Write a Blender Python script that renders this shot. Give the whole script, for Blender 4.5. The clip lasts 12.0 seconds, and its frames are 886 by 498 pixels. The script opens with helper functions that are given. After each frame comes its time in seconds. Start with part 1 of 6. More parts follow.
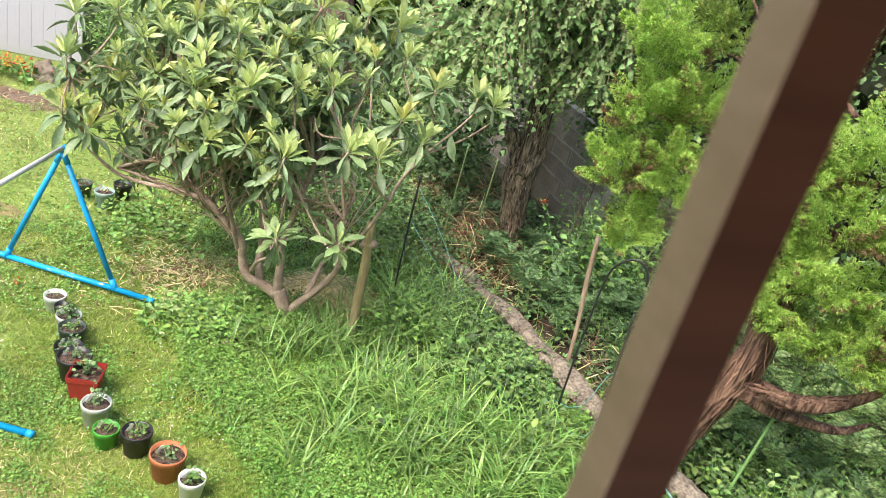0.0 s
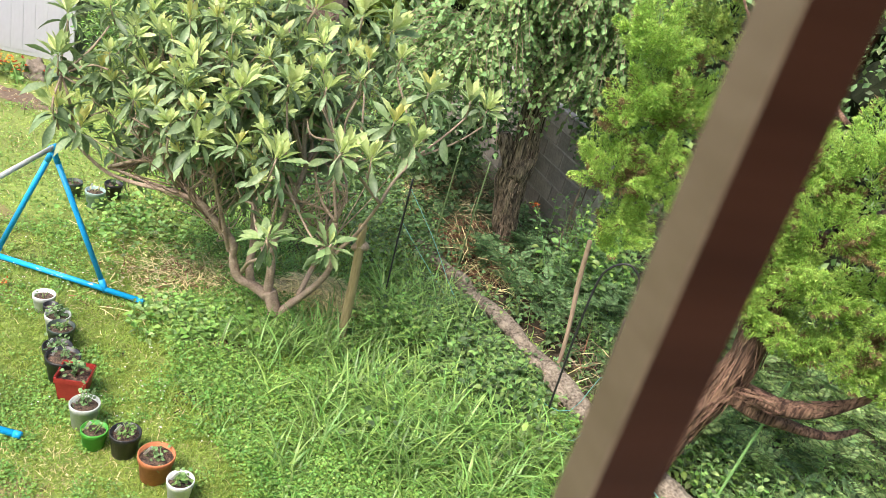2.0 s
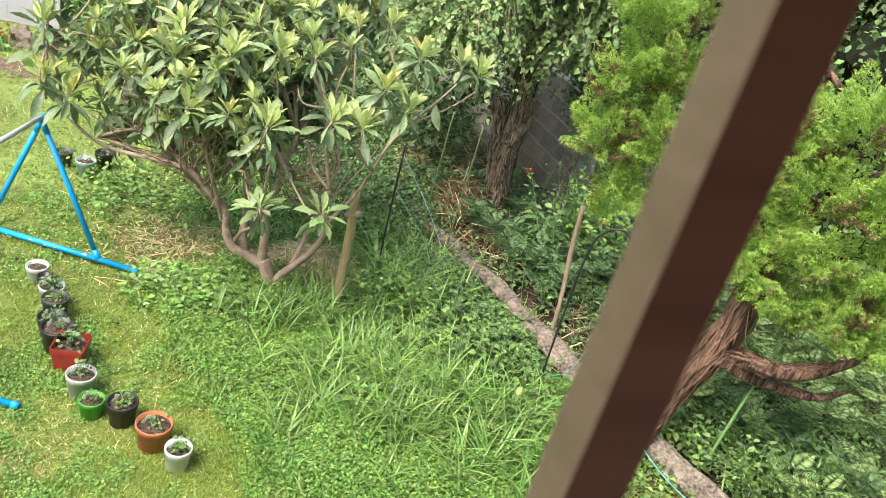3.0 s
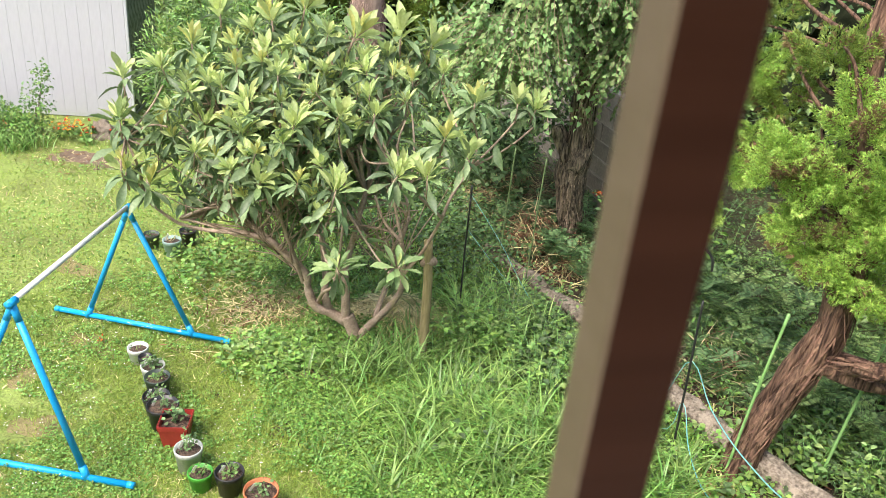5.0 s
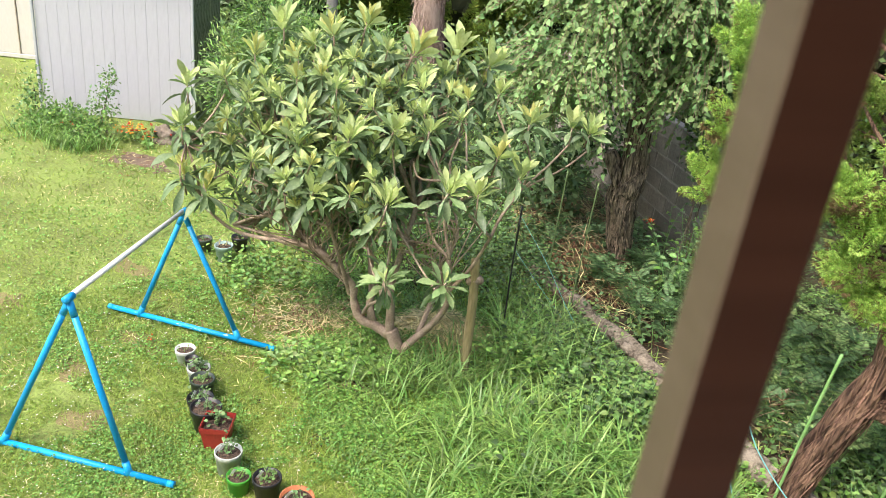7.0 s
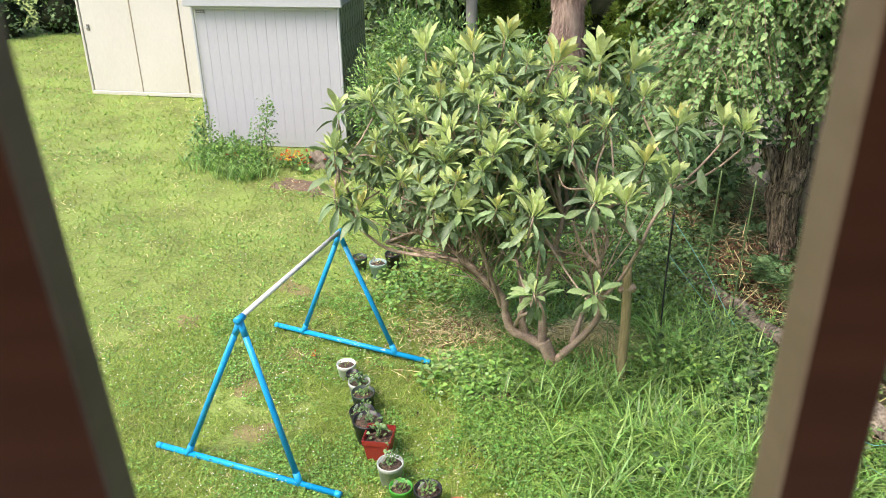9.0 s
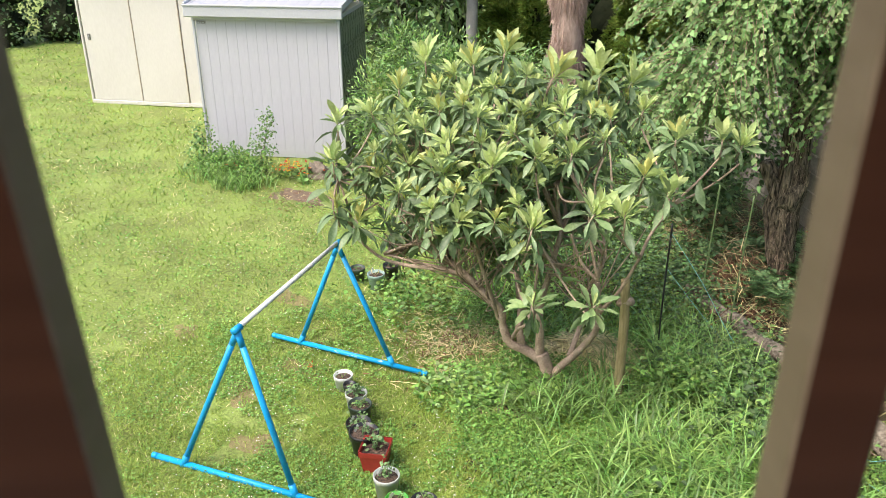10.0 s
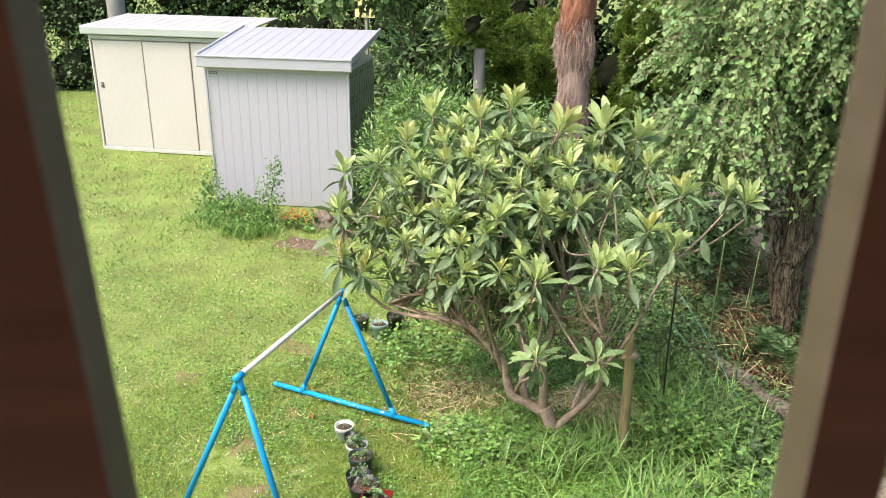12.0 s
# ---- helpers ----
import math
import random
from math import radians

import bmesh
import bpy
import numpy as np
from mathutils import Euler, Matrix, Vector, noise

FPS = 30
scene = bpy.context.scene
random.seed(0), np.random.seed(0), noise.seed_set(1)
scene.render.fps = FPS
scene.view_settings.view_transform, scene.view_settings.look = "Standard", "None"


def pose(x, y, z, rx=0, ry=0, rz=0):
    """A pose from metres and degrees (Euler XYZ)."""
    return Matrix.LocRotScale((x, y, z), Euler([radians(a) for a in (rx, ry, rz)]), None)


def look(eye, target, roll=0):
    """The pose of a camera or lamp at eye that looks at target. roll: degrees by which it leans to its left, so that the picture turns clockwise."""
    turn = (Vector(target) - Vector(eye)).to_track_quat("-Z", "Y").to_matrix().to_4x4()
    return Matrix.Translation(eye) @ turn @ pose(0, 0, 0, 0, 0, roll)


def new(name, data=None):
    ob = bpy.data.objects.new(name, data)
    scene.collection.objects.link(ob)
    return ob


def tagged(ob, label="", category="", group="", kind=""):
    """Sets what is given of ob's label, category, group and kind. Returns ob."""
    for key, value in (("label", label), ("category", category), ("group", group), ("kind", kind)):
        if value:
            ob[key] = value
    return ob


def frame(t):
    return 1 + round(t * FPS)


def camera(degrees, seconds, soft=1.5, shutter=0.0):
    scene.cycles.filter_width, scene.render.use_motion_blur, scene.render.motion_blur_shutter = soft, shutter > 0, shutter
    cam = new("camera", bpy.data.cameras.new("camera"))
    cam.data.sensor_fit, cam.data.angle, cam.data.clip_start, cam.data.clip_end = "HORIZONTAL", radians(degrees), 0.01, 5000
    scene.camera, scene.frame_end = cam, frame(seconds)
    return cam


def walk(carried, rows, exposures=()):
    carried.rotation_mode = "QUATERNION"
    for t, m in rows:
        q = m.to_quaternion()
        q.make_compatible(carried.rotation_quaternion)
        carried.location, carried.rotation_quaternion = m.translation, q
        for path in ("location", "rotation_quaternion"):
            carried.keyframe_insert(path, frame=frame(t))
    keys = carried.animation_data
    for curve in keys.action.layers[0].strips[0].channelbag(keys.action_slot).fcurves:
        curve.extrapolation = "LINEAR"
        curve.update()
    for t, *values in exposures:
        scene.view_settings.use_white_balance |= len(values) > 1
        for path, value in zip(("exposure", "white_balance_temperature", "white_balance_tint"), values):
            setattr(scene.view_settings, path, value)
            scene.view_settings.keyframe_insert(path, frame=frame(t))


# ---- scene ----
# ---------------------------------------------------------------- camera
cam = camera(57.7, 12.0, soft=0.55)
cam.data.dof.use_dof = True
cam.data.dof.focus_distance, cam.data.dof.aperture_fstop = 6.0, 20.0
PATH = [
    (0.0, -0.0212, 0.0050, 3.3933, 2.86, -25.31, 14.97),
    (0.5, -0.0205, 0.0063, 3.3962, 2.94, -25.05, 14.87),
    (1.0, -0.0198, 0.0078, 3.3941, 3.05, -24.69, 14.80),
    (1.5, -0.0194, 0.0079, 3.3947, 3.03, -24.42, 14.98),
    (2.0, -0.0196, 0.0089, 3.3934, 2.30, -24.98, 15.68),
    (2.5, -0.0175, 0.0120, 3.3934, 1.28, -26.93, 15.92),
    (2.7, -0.0177, 0.0119, 3.3951, 1.13, -27.37, 15.80),
    (4.3, -0.0046, 0.0166, 3.5102, 4.05, -26.41, 10.56),
    (4.5, -0.0000, 0.0163, 3.5088, 5.26, -26.32, 8.55),
    (5.0, 0.0034, 0.0167, 3.5077, 7.89, -26.28, 5.60),
    (5.5, 0.0013, 0.0169, 3.5102, 9.07, -26.29, 5.65),
    (6.0, 0.0007, 0.0167, 3.5112, 9.45, -26.15, 6.29),
    (6.5, -0.0009, 0.0149, 3.5125, 9.88, -26.07, 6.77),
    (7.0, -0.0062, 0.0039, 3.5130, 11.64, -25.36, 7.00),
    (7.5, -0.0033, -0.0134, 3.5172, 15.34, -24.85, 4.55),
    (7.7, 0.0005, -0.0107, 3.5127, 17.14, -24.89, 3.21),
    (9.3, 0.0051, -0.0010, 3.5390, 23.80, -25.25, -0.53),
    (9.5, 0.0042, -0.0004, 3.5396, 23.75, -25.03, -0.29),
    (10.0, 0.0044, -0.0008, 3.5361, 23.31, -24.44, -0.06),
    (10.5, 0.0057, 0.0003, 3.5332, 23.03, -23.81, -0.32),
    (11.0, 0.0073, 0.0015, 3.5367, 23.21, -23.17, -1.11),
    (11.5, 0.0069, -0.0068, 3.5380, 23.92, -22.02, -0.99),
    (12.0, 0.0043, -0.0079, 3.5368, 23.66, -20.82, 0.77),
]
EXPOSURE = 1.26
walk(cam, [(t, pose(x, y, z, 90 + pitch, 0, yaw) @ pose(0, 0, 0, 0, 0, roll)) for t, x, y, z, yaw, pitch, roll in PATH],
     [(0.0, EXPOSURE + 0.06), (2.7, EXPOSURE + 0.06), (5.0, EXPOSURE + 0.05), (7.0, EXPOSURE - 0.03), (9.3, EXPOSURE - 0.16), (12.0, EXPOSURE - 0.16)])

# ---------------------------------------------------------------- light: a bright, thinly overcast day
SUN_UP, SUN_ROUND = radians(56), radians(213)
world = bpy.data.worlds.new("sky")
scene.world = world
world.use_nodes = True
wn = world.node_tree.nodes
sky = wn.new("ShaderNodeTexSky")
sky.sky_type = "NISHITA"
sky.sun_disc = False
sky.sun_elevation, sky.sun_rotation = SUN_UP, SUN_ROUND
sky.air_density, sky.dust_density, sky.ozone_density = 1.0, 4.0, 0.6
world.node_tree.links.new(sky.outputs[0], wn["Background"].inputs[0])
wn["Background"].inputs[1].default_value = 0.133
sun = new("sun", bpy.data.lights.new("sun", "SUN"))
sun.data.energy, sun.data.angle, sun.data.color = 1.7, radians(26), (1.0, 0.94, 0.88)
sun_way = Vector((math.sin(SUN_ROUND) * math.cos(SUN_UP), math.cos(SUN_ROUND) * math.cos(SUN_UP), math.sin(SUN_UP)))
sun.matrix_world = look(sun_way * 30, (0, 0, 0))

# ---------------------------------------------------------------- materials
def surface(name, dark, light, scale=6.0, fine=60.0, rough=0.7, bump=0.2, stretch=(1, 1, 1), metal=0.0,
            vary=0.0, hue=0.0, through_light=0.0, spec=0.5, coat=0.0, contrast=0.5, per_object=False, deep=0.01, lo=0.32, hi=0.68):
    """Two-scale mottled colour with fine relief; vary and hue shift each loose piece a little."""
    m = bpy.data.materials.new(name)
    m.use_nodes = True
    n, ln = m.node_tree.nodes, m.node_tree.links.new
    bs = n["Principled BSDF"]
    co = n.new("ShaderNodeTexCoord")
    mp = n.new("ShaderNodeMapping")
    mp.inputs["Scale"].default_value = stretch
    ln(co.outputs["Object"], mp.inputs[0])
    a, b = n.new("ShaderNodeTexNoise"), n.new("ShaderNodeTexNoise")
    for tex, s, d in ((a, scale, 4), (b, fine, 6)):
        tex.inputs["Scale"].default_value, tex.inputs["Detail"].default_value = s, d
        ln(mp.outputs[0], tex.inputs["Vector"])
    mix = n.new("ShaderNodeMix")
    mix.inputs[0].default_value = contrast
    ln(a.outputs[0], mix.inputs[2])
    ln(b.outputs[0], mix.inputs[3])
    ramp = n.new("ShaderNodeValToRGB")
    ramp.color_ramp.elements[0].position, ramp.color_ramp.elements[1].position = lo, hi
    ramp.color_ramp.elements[0].color, ramp.color_ramp.elements[1].color = (*dark, 1), (*light, 1)
    ln(mix.outputs[0], ramp.inputs[0])
    colour = ramp.outputs[0]
    if vary or hue:
        if per_object:
            rnd = n.new("ShaderNodeObjectInfo").outputs["Random"]
        else:
            rnd = n.new("ShaderNodeNewGeometry").outputs["Random Per Island"]
        hsv = n.new("ShaderNodeHueSaturation")
        for key, lo, hi, mul in (("Value", 1 - vary, 1 + vary, 1.0), ("Hue", 0.5 - hue, 0.5 + hue, 7.13)):
            fr = n.new("ShaderNodeMath")
            fr.operation = "MULTIPLY"
            fr.inputs[1].default_value = mul
            ln(rnd, fr.inputs[0])
            fc = n.new("ShaderNodeMath")
            fc.operation = "FRACT"
            ln(fr.outputs[0], fc.inputs[0])
            mr = n.new("ShaderNodeMapRange")
            mr.inputs["To Min"].default_value, mr.inputs["To Max"].default_value = lo, hi
            ln(fc.outputs[0], mr.inputs[0])
            ln(mr.outputs[0], hsv.inputs[key])
        ln(colour, hsv.inputs["Color"])
        colour = hsv.outputs[0]
    ln(colour, bs.inputs["Base Color"])
    bs.inputs["Metallic"].default_value = metal
    bs.inputs["Specular IOR Level"].default_value = spec
    bs.inputs["Coat Weight"].default_value = coat
    rr = n.new("ShaderNodeMapRange")
    rr.inputs["To Min"].default_value, rr.inputs["To Max"].default_value = max(rough - 0.1, 0.02), min(rough + 0.1, 1)
    ln(b.outputs[0], rr.inputs[0])
    ln(rr.outputs[0], bs.inputs["Roughness"])
    if bump:
        bp = n.new("ShaderNodeBump")
        bp.inputs["Strength"].default_value, bp.inputs["Distance"].default_value = bump, deep
        ln(mix.outputs[0], bp.inputs["Height"])
        ln(bp.outputs[0], bs.inputs["Normal"])
    if through_light:
        tr = n.new("ShaderNodeBsdfTranslucent")
        ln(colour, tr.inputs[0])
        ms = n.new("ShaderNodeMixShader")
        ms.inputs[0].default_value = through_light
        ln(bs.outputs[0], ms.inputs[1])
        ln(tr.outputs[0], ms.inputs[2])
        ln(ms.outputs[0], n["Material Output"].inputs[0])
    return m


M = dict(
    soil=surface("garden_soil", (0.15, 0.165, 0.045), (0.25, 0.33, 0.075), 1.6, 45, 0.95, 1.0, contrast=0.5, lo=0.37, hi=0.57, deep=0.03),
    # Dark ground colour that carries the shade between the weeds' leaves
    dark_ground=surface("shade_dark_ground", (0.035, 0.03, 0.015), (0.12, 0.105, 0.05), 3, 40, 0.95, 1.0, deep=0.03),
    bed=surface("bare_soil", (0.11, 0.075, 0.05), (0.27, 0.19, 0.135), 14, 90, 0.95, 1.0, deep=0.03),
    potting=surface("potting_soil", (0.02, 0.013, 0.01), (0.19, 0.125, 0.085), 34, 120, 0.95, 1.0, deep=0.02, lo=0.42, hi=0.62),
    blade=surface("lawn_grass", (0.195, 0.30, 0.046), (0.38, 0.475, 0.10), 0.9, 5, 0.6, 0, vary=0.26, hue=0.022, through_light=0.4),
    clover=surface("clover_leaf", (0.14, 0.295, 0.05), (0.285, 0.46, 0.105), 1.3, 7, 0.55, 0, vary=0.42, hue=0.025, through_light=0.22),
    long_grass=surface("long_grass", (0.165, 0.32, 0.065), (0.355, 0.53, 0.17), 2, 9, 0.38, 0, vary=0.55, hue=0.025, through_light=0.35),
    weed=surface("weed_leaf", (0.105, 0.205, 0.05), (0.235, 0.37, 0.10), 1.2, 8, 0.5, 0, vary=0.5, hue=0.025, through_light=0.18),
    dark_leaf=surface("dark_weed_leaf", (0.045, 0.09, 0.03), (0.135, 0.21, 0.08), 1.5, 8, 0.6, 0, vary=0.5, hue=0.02, through_light=0.2),
    fern=surface("fern_leaf", (0.16, 0.275, 0.08), (0.40, 0.54, 0.21), 2, 9, 0.5, 0, vary=0.62, hue=0.025, through_light=0.3),
    young=surface("young_loquat_leaf", (0.46, 0.59, 0.19), (0.73, 0.81, 0.40), 9, 50, 0.5, 0.15, vary=0.22, hue=0.014, through_light=0.4),
    old=surface("old_loquat_leaf", (0.115, 0.19, 0.082), (0.30, 0.39, 0.20), 9, 50, 0.45, 0.2, vary=0.5, hue=0.015, through_light=0.25),
    grown=surface("grown_loquat_leaf", (0.20, 0.33, 0.12), (0.40, 0.52, 0.24), 9, 50, 0.48, 0.2, vary=0.3, hue=0.015, through_light=0.28),
    bud=surface("loquat_bud", (0.55, 0.57, 0.16), (0.78, 0.74, 0.30), 20, 80, 0.7, 0.2, vary=0.2, through_light=0.35),
    loquat_bark=surface("loquat_bark", (0.22, 0.155, 0.115), (0.56, 0.43, 0.325), 14, 80, 0.88, 0.8),
    # Both barks: the ramp's dark end paints shade into the furrows
    bark=surface("rough_bark", (0.042, 0.031, 0.022), (0.43, 0.34, 0.235), 26, 80, 0.92, 1.0, stretch=(1, 1, 0.14), deep=0.07, lo=0.42, hi=0.64),
    red_bark=surface("juniper_bark", (0.048, 0.022, 0.014), (0.33, 0.195, 0.13), 24, 80, 0.92, 1.0, stretch=(1, 1, 0.1), deep=0.06, lo=0.4, hi=0.62),
    juniper=surface("juniper_foliage", (0.25, 0.44, 0.065), (0.58, 0.76, 0.20), 7, 26, 0.65, 0, vary=0.5, hue=0.03, through_light=0.2),
    # Darker copy of the juniper green, with deep foliage shade put into the colour
    juniper_dark=surface("shade_dark_foliage", (0.12, 0.20, 0.03), (0.36, 0.47, 0.10), 3, 12, 0.6, 0, vary=0.5, hue=0.03, through_light=0.25),
    heart=surface("heart_leaf", (0.17, 0.305, 0.095), (0.36, 0.52, 0.20), 2, 10, 0.55, 0, vary=0.36, hue=0.025, through_light=0.3),
    hedge=surface("hedge_leaf", (0.045, 0.10, 0.028), (0.15, 0.25, 0.075), 1.5, 8, 0.45, 0, vary=0.55, hue=0.03, through_light=0.2),
    feather=surface("feathery_leaf", (0.12, 0.23, 0.08), (0.27, 0.41, 0.17), 2, 8, 0.6, 0, vary=0.5, hue=0.02, through_light=0.25),
    petal_red=surface("red_petal", (0.42, 0.05, 0.015), (0.68, 0.17, 0.04), 10, 50, 0.6, 0, vary=0.35, hue=0.03, through_light=0.2),
    petal_gold=surface("gold_petal", (0.65, 0.28, 0.02), (0.85, 0.5, 0.05), 10, 50, 0.6, 0, vary=0.3, hue=0.03, through_light=0.2),
    petal_white=surface("white_petal", (0.75, 0.75, 0.68), (0.85, 0.85, 0.8), 10, 50, 0.6, 0, through_light=0.2),
    straw=surface("dry_straw", (0.50, 0.42, 0.19), (0.84, 0.74, 0.42), 5, 30, 0.85, 0, vary=0.4, hue=0.015, through_light=0.15),
    dead_frond=surface("dead_brown_leaf", (0.13, 0.06, 0.03), (0.30, 0.15, 0.08), 5, 30, 0.85, 0, vary=0.35, hue=0.015),
    fibre=surface("palm_fibre", (0.29, 0.195, 0.16), (0.57, 0.42, 0.35), 4, 40, 0.95, 0.6, stretch=(1, 1, 0.25), vary=0.3, hue=0.01),
    palm_red=surface("palm_leaf_base", (0.22, 0.09, 0.05), (0.45, 0.2, 0.12), 5, 40, 0.85, 0.6, stretch=(1, 1, 0.3)),
    blue=surface("blue_paint", (0.0, 0.31, 0.71), (0.02, 0.40, 0.83), 5, 90, 0.42, 0.1),
    worn_blue=surface("worn_blue_paint", (0.0, 0.34, 0.75), (0.55, 0.66, 0.72), 14, 40, 0.5, 0.2, lo=0.575, hi=0.62, stretch=(0.4, 1, 1)),
    white_pipe=surface("white_pvc", (0.74, 0.74, 0.71), (0.84, 0.84, 0.82), 6, 70, 0.4, 0.05),
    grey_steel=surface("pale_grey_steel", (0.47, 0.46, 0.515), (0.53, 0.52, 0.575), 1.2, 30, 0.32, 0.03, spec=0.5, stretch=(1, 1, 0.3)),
    grey_trim=surface("pale_grey_trim", (0.45, 0.455, 0.49), (0.53, 0.535, 0.57), 2, 40, 0.35, 0.03),
    grey_roof=surface("grey_steel_roof", (0.36, 0.36, 0.39), (0.44, 0.44, 0.47), 2.5, 30, 0.5, 0.05),
    cream=surface("cream_steel", (0.575, 0.54, 0.50), (0.645, 0.61, 0.57), 1.4, 35, 0.42, 0.04, stretch=(1, 1, 0.4)),
    cream_roof=surface("cream_steel_roof", (0.44, 0.42, 0.39), (0.55, 0.53, 0.50), 2, 30, 0.45, 0.05),
    cream_trim=surface("grey_green_trim", (0.42, 0.46, 0.43), (0.52, 0.55, 0.52), 3, 40, 0.45, 0.03),
    seam=surface("dark_seam", (0.16, 0.15, 0.13), (0.24, 0.22, 0.2), 6, 40, 0.7, 0.1),
    rust=surface("stained_edge", (0.36, 0.29, 0.22), (0.56, 0.49, 0.42), 9, 60, 0.8, 0.3),
    block=surface("concrete_block", (0.15, 0.135, 0.11), (0.30, 0.27, 0.225), 5, 60, 0.92, 0.6, vary=0.14, per_object=True),
    concrete=surface("old_concrete", (0.2, 0.18, 0.15), (0.44, 0.41, 0.36), 4, 50, 0.92, 0.7),
    log=surface("pale_log", (0.075, 0.056, 0.04), (0.345, 0.29, 0.225), 9, 44, 0.92, 1.0, deep=0.03, lo=0.38, hi=0.6, contrast=0.5),
    wood_post=surface("mossy_post_wood", (0.19, 0.15, 0.07), (0.46, 0.385, 0.20), 8, 60, 0.9, 0.6, stretch=(1, 1, 0.15)),
    stick=surface("peeled_stick", (0.25, 0.16, 0.10), (0.48, 0.37, 0.27), 7, 50, 0.85, 0.5, stretch=(1, 1, 0.2)),
    black=surface("black_plastic", (0.012, 0.012, 0.013), (0.03, 0.03, 0.032), 8, 70, 0.4, 0.1),
    green_pole=surface("green_stake", (0.16, 0.36, 0.10), (0.30, 0.52, 0.19), 9, 70, 0.5, 0.3),
    cane=surface("dull_green_cane", (0.09, 0.15, 0.05), (0.19, 0.27, 0.11), 9, 70, 0.6, 0.3),
    rope=surface("teal_rope", (0.06, 0.36, 0.36), (0.28, 0.60, 0.58), 30, 120, 0.6, 0.3),
    # Stretched noise paints faint cross bands in place of reflections on the bars
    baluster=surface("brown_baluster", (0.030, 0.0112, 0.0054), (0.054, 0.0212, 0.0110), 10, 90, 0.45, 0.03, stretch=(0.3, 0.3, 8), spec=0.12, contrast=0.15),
    # Paler brown for the bars' sides, with sunlight and sheen in the colour
    edge=surface("lit_brown_edge", (0.104, 0.078, 0.050), (0.148, 0.114, 0.076), 12, 90, 0.5, 0.05, stretch=(1, 1, 2.5), spec=0.15),
    # Steel for the shed's side: shade and reflected shrubs put into the colour
    dark_steel=surface("shaded_side_steel", (0.12, 0.14, 0.115), (0.17, 0.19, 0.155), 1.2, 30, 0.28, 0.03, stretch=(1, 1, 0.3)),
    # Near-black core colour, painted to read as shadow between leaves
    inside=surface("gap_shade_core", (0.012, 0.016, 0.008), (0.03, 0.035, 0.018), 9, 60, 0.95, 0.8, spec=0.1),
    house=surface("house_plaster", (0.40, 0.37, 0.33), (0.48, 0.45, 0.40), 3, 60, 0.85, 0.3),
    terracotta=surface("terracotta", (0.42, 0.13, 0.05), (0.56, 0.21, 0.09), 9, 70, 0.75, 0.2),
    red_pot=surface("red_plastic", (0.30, 0.025, 0.02), (0.42, 0.05, 0.04), 9, 70, 0.45, 0.1),
    white_pot=surface("white_plastic", (0.62, 0.63, 0.6), (0.76, 0.77, 0.74), 9, 70, 0.45, 0.1),
    clear_pot=surface("cloudy_plastic", (0.38, 0.40, 0.37), (0.62, 0.64, 0.6), 14, 70, 0.4, 0.1),
    green_pot=surface("green_plastic", (0.04, 0.26, 0.02), (0.09, 0.38, 0.05), 9, 70, 0.45, 0.1),
    dark_pot=surface("dark_green_plastic", (0.03, 0.045, 0.035), (0.06, 0.08, 0.065), 9, 70, 0.45, 0.1),
    pale_pot=surface("grey_green_plastic", (0.25, 0.36, 0.34), (0.38, 0.5, 0.47), 9, 70, 0.45, 0.1),
    tag=surface("white_tag", (0.7, 0.7, 0.68), (0.82, 0.82, 0.8), 20, 90, 0.5, 0),
    rock=surface("garden_rock", (0.11, 0.085, 0.065), (0.29, 0.24, 0.185), 8, 60, 0.9, 0.8),
    # Fern green darkened by the undergrowth's shade, held in the colour
    fern_dark=surface("shade_dark_fern", (0.07, 0.15, 0.05), (0.21, 0.34, 0.14), 2, 9, 0.6, 0, vary=0.5, hue=0.02, through_light=0.2),
    dry_spray=surface("dry_juniper_spray", (0.16, 0.115, 0.045), (0.34, 0.24, 0.11), 5, 18, 0.8, 0, vary=0.35, hue=0.02, through_light=0.2),
    # Very dark brown, coloured as the shade among undergrowth leaves
    gap_ground=surface("gap_shade_ground", (0.022, 0.016, 0.01), (0.11, 0.08, 0.05), 9, 60, 0.95, 1.0, deep=0.04),
    strip=surface("peeling_bark", (0.055, 0.026, 0.017), (0.31, 0.185, 0.125), 14, 80, 0.9, 0.4, vary=0.5, hue=0.012),
    scale=surface("bark_scale", (0.05, 0.035, 0.025), (0.42, 0.32, 0.225), 14, 80, 0.9, 0.4, vary=0.6, hue=0.012),
    worn=surface("worn_turf", (0.19, 0.15, 0.065), (0.31, 0.27, 0.11), 9, 70, 0.95, 1.0, deep=0.02),
    sign=surface("yellow_board", (0.6, 0.55, 0.2), (0.75, 0.7, 0.35), 6, 40, 0.6, 0),
    pole=surface("utility_pole", (0.22, 0.215, 0.20), (0.33, 0.32, 0.295), 5, 60, 0.85, 0.3),
)

# ---------------------------------------------------------------- building helpers
rng = np.random.default_rng(7)


def link_part(name, mesh, parent=None, label=""):
    ob = new(name, mesh)
    ob.parent = parent
    if label:
        tagged(ob, label)
    return ob


def part(name, bm, material, parent=None, label=""):
    me = bpy.data.meshes.new(name)
    bm.to_mesh(me)
    bm.free()
    me.materials.append(material)
    return link_part(name, me, parent, label)


def thing(name, place, label, category, group="", kind="", turn=0.0):
    ob = new(name)
    ob.empty_display_size = 0.1
    ob.matrix_world = pose(*place, 0, 0, turn)
    return tagged(ob, label, category, group, kind)


def smooth(ob):
    ob.data.polygons.foreach_set("use_smooth", np.ones(len(ob.data.polygons), bool))
    return ob


